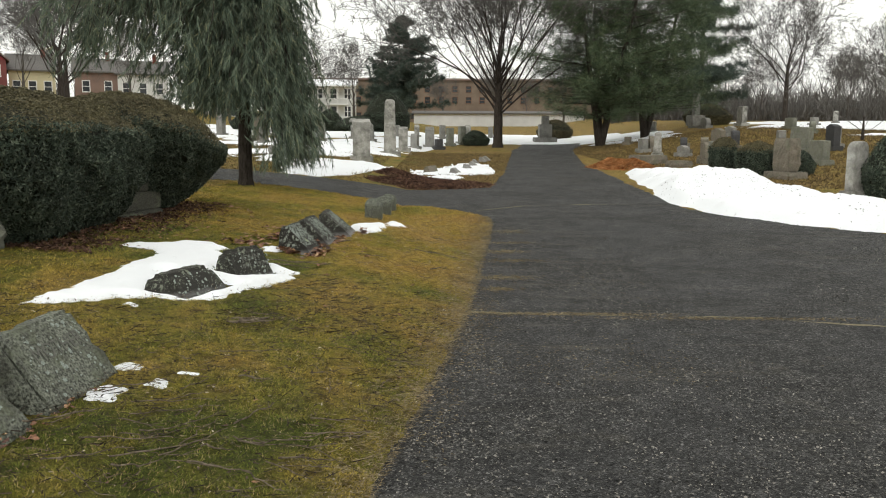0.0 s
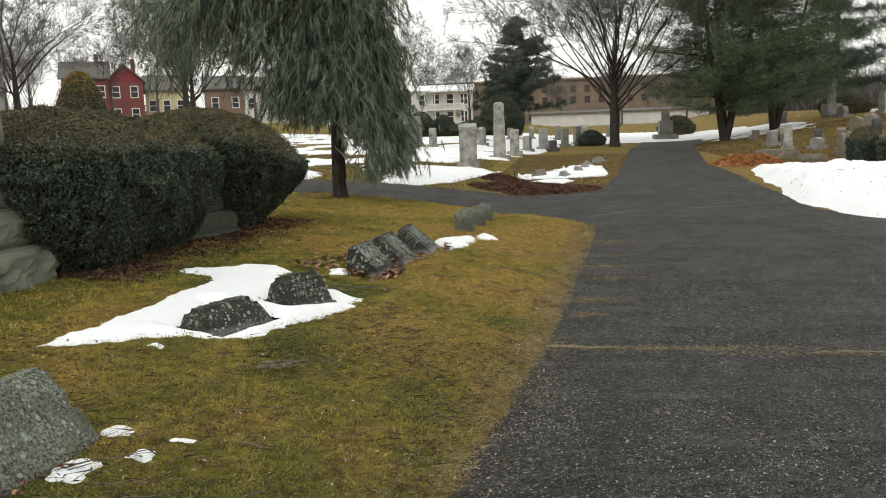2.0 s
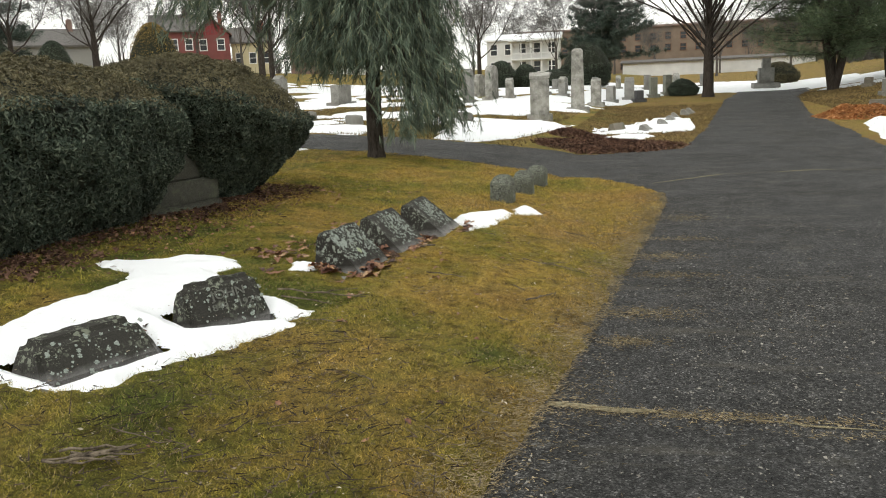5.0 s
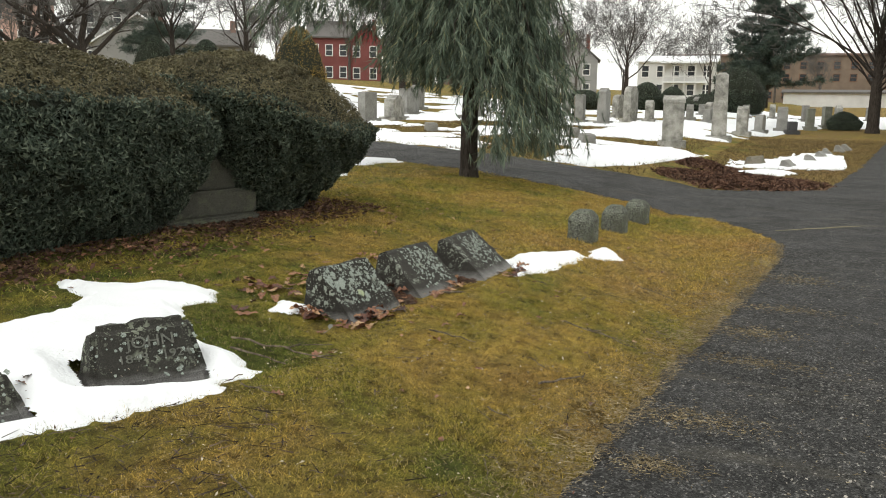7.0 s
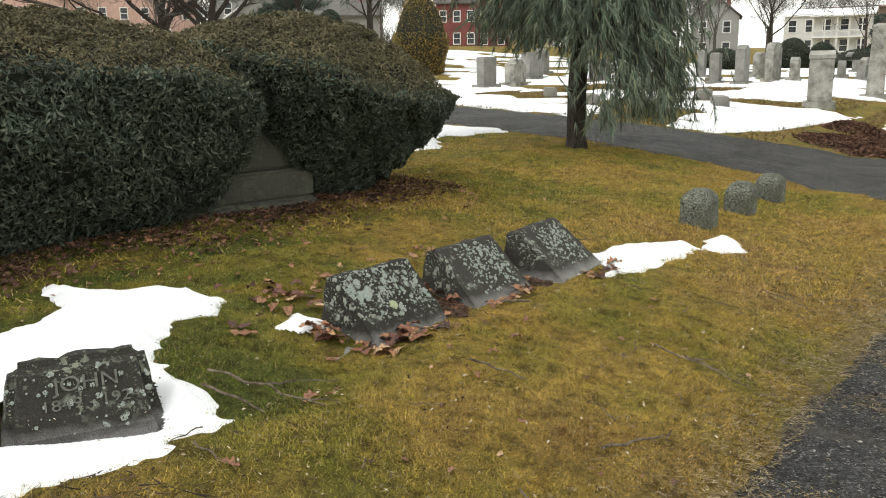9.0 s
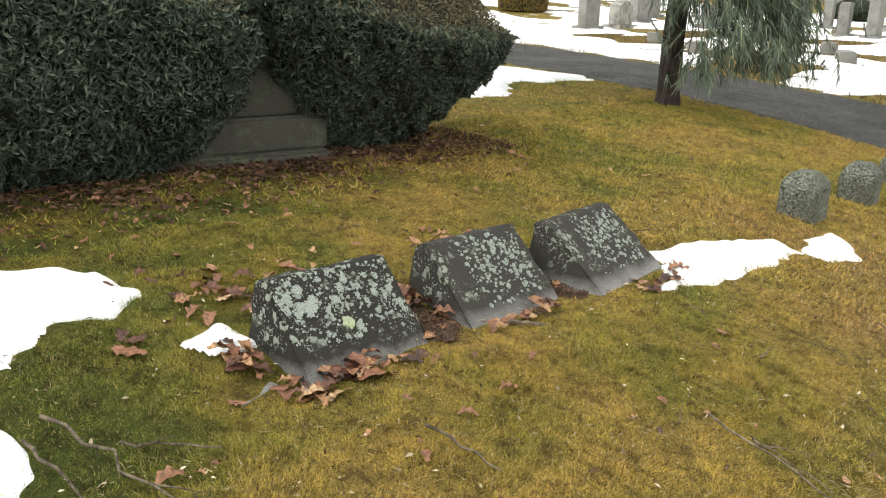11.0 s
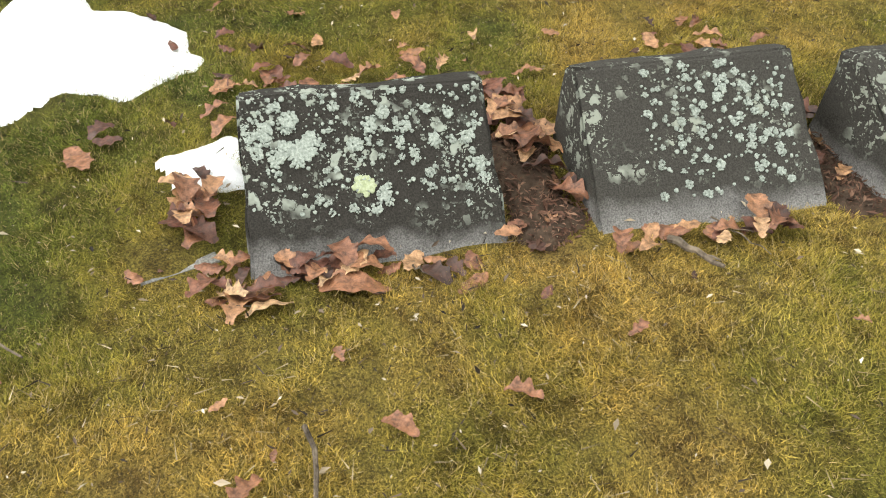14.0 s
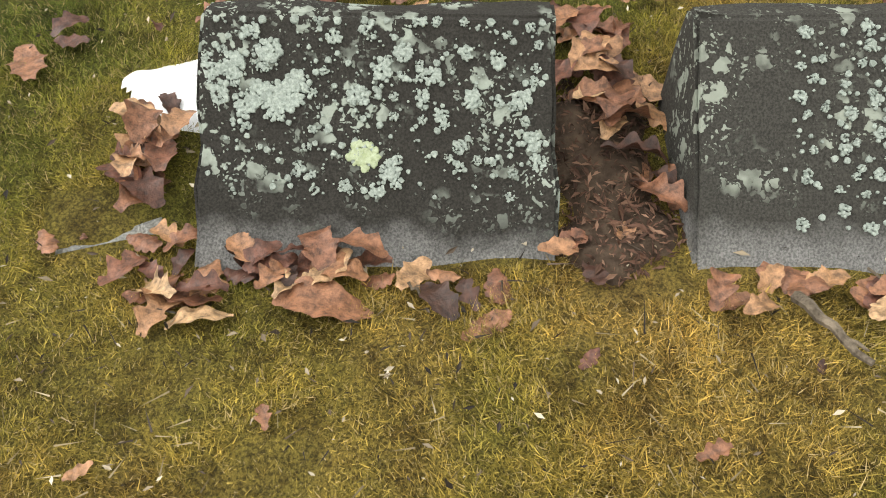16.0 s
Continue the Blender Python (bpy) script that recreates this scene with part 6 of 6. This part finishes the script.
DARKBIT = make_leafy("dark_bark_bits", ((0.0, (0.022, 0.017, 0.012)), (0.6, (0.06, 0.045, 0.032)), (1.0, (0.14, 0.10, 0.07))), 0.85)
bank_dirt(9000, 91)
leaf_mould(16000, 92)


# ---- grass ----
FARGRASS = make_leafy("rough_brown_grass", ((0.0, (0.07, 0.048, 0.022)), (0.5, (0.15, 0.108, 0.045)), (1.0, (0.25, 0.185, 0.085))), 0.9)


def turf(name, x0, x1, y0, y1, n, long, wide, seed, label, material=BLADES):
    rng = np.random.default_rng(seed)
    x, y = rng.uniform(x0, x1, n), rng.uniform(y0, y1, n)
    d = on_road(x, y) + .07 * vn(x, y, 3.0, 5) + .03 * rng.normal(size=n) + .05 * vn(x, y, 9, 6)
    clump = fbm(x, y, 7, 12, 3)
    keep = (d < 0) & (rng.random(n) < .82 + .3 * clump) & (melt_ring(x, y) > .02)
    for sx, sy, w, l in ((-1.47, 9.13, .15, .29), (-1.42, 9.92, .16, .29), (-1.3, 10.66, .18, .31), (-1.95, 4.22, .17, .32), (-2.03, 3.42, .17, .32), (-1.45, 9.53, .22, .09), (-1.3, 10.3, .2, .07), (-1.47, 8.69, .065, .11)):
        keep &= ~((np.abs(x - sx) < w) & (np.abs(y - sy) < l))
    x, y, clump = x[keep], y[keep], clump[keep]
    lean = rng.normal(size=(len(x), 3)) * .75
    lean[:, 2] = .55 + .35 * rng.random(len(x))
    lean[:, 0] += .5 * vn(x, y, 5, 3)
    lean[:, 1] += .5 * vn(x, y, 5, 4)
    P = np.stack([x, y, ground_z(x, y) - .004], 1)
    ob = scatter_tris(name, P, lean, long * (.5 + .9 * rng.random(len(x))) * (1 + .35 * clump), np.full(len(x), wide), material, rng=rng)
    return tagged(ob, label, "grass", kind="stuff")


turf("grass", -2.9, .35, 7.9, 11.2, 330000, .022, .0024, 1, "short mossy winter grass, green and straw")
turf("grass", -2.3, -.05, 8.2, 10.6, 640000, .017, .0015, 7, "short mossy winter grass, green and straw")
turf("grass", -3.2, .5, 3.0, 7.9, 340000, .023, .0030, 2, "short mossy winter grass, green and straw")
turf("grass", -4.2, .9, 11.2, 17.2, 240000, .034, .0045, 3, "short straw-brown winter grass")
turf("grass", -9.5, -2.9, 5.0, 20, 150000, .036, .007, 4, "thin winter grass below the yews")

turf("grass", -1.5, 3.9, 20.6, 42, 60000, .06, .014, 5, "rough straw-coloured grass beside the drive", FARGRASS)
turf("grass", 6.5, 24, 21, 48, 110000, .09, .024, 6, "rough brown winter grass on the slope", FARGRASS)
turf("grass", -14, -2, 20.5, 40, 50000, .07, .018, 9, "winter grass showing through the snow", FARGRASS)


def chips(n, seed):
    """Pale wood chips, bud scales and bits of bark in the turf."""
    rng = np.random.default_rng(seed)
    y = rng.uniform(3.2, 12.5, n)
    x = drive_left(y) - rng.random(n) * 3.0
    P = np.stack([x, y, H(x, y) + .022], 1)
    return tagged(scatter_leaves("wood_chips", P, np.tile([0, 0, 1.0], (n, 1)), .004 + .008 * rng.random(n) ** 3, STRAWPALE, seed=seed, tilt=.5, slim=.4), "pale wood chips and bark bits in the turf", "wood chips", kind="stuff")


STRAWPALE = make_leafy("pale_chips", ((0.0, (0.10, 0.07, 0.045)), (0.45, (0.30, 0.24, 0.16)), (1.0, (0.62, 0.55, 0.42))), 0.8)
chips(5200, 6)


def debris(n, seed):
    """Dark bits of bark, bud scales and hair-thin twigs in loose drifts over the lawn."""
    rng = np.random.default_rng(seed)
    y = rng.uniform(3.0, 12.5, n)
    x = drive_left(y) - .1 - rng.random(n) * 3.0
    k = rng.random(n) < .25 + 1.5 * np.clip(fbm(x, y, 1.1, 51), 0, 1) + .6 * (rng.random(n) < .3) * (y < 6)
    k &= (y < 7.5) | (rng.random(n) < .26)
    k &= (melt_ring(x, y) > .02) & (inside(x, y, big) < .02)
    x, y = x[k], y[k]
    D = rng.normal(size=(len(x), 3))
    D[:, 2] = .12 * np.abs(D[:, 2])
    m = len(x) // 2
    P = np.stack([x, y, H(x, y) + .018 + .008 * rng.random(len(x))], 1)
    tagged(scatter_tris("twig_litter", P[:m], D[:m], (.03 + .13 * rng.random(m) ** 2) * np.where(y[:m] > 7.5, .4, 1), (.003 + .004 * rng.random(m)) * np.where(y[:m] > 7.5, .6, 1), DARKBIT, rng=rng), "thin dark twigs strewn over the lawn", "twigs", kind="stuff")
    q = P[m:]
    tagged(scatter_leaves("bark_litter", q, np.tile([0, 0, 1.0], (len(q), 1)), .004 + .010 * rng.random(len(q)) ** 2, DARKBIT, seed=seed, tilt=.7, slim=.3), "dark bark bits and rotted leaves on the lawn", "bark bits", kind="stuff")


debris(34000, 31)


def thatch(n, seed):
    """Loose dry straw along the drive's edge and over the turf."""
    rng = np.random.default_rng(seed)
    y = rng.uniform(3.0, 14.5, n)
    k = rng.random(n) < .75
    x = drive_left(y) - np.where(k, np.abs(rng.normal(size=n)) * .16 - .05, rng.random(n) ** 2 * 1.6)
    D = rng.normal(size=(n, 3))
    D[:, 2] = .12 * np.abs(D[:, 2])
    ob = scatter_tris("straw", np.stack([x, y, H(x, y) + .012 + .01 * rng.random(n)], 1), D, .02 + .03 * rng.random(n), np.full(n, .0028), STRAW, rng=rng)
    return tagged(ob, "dry straw strewn along the edge of the drive", "straw", kind="stuff")


thatch(26000, 8)
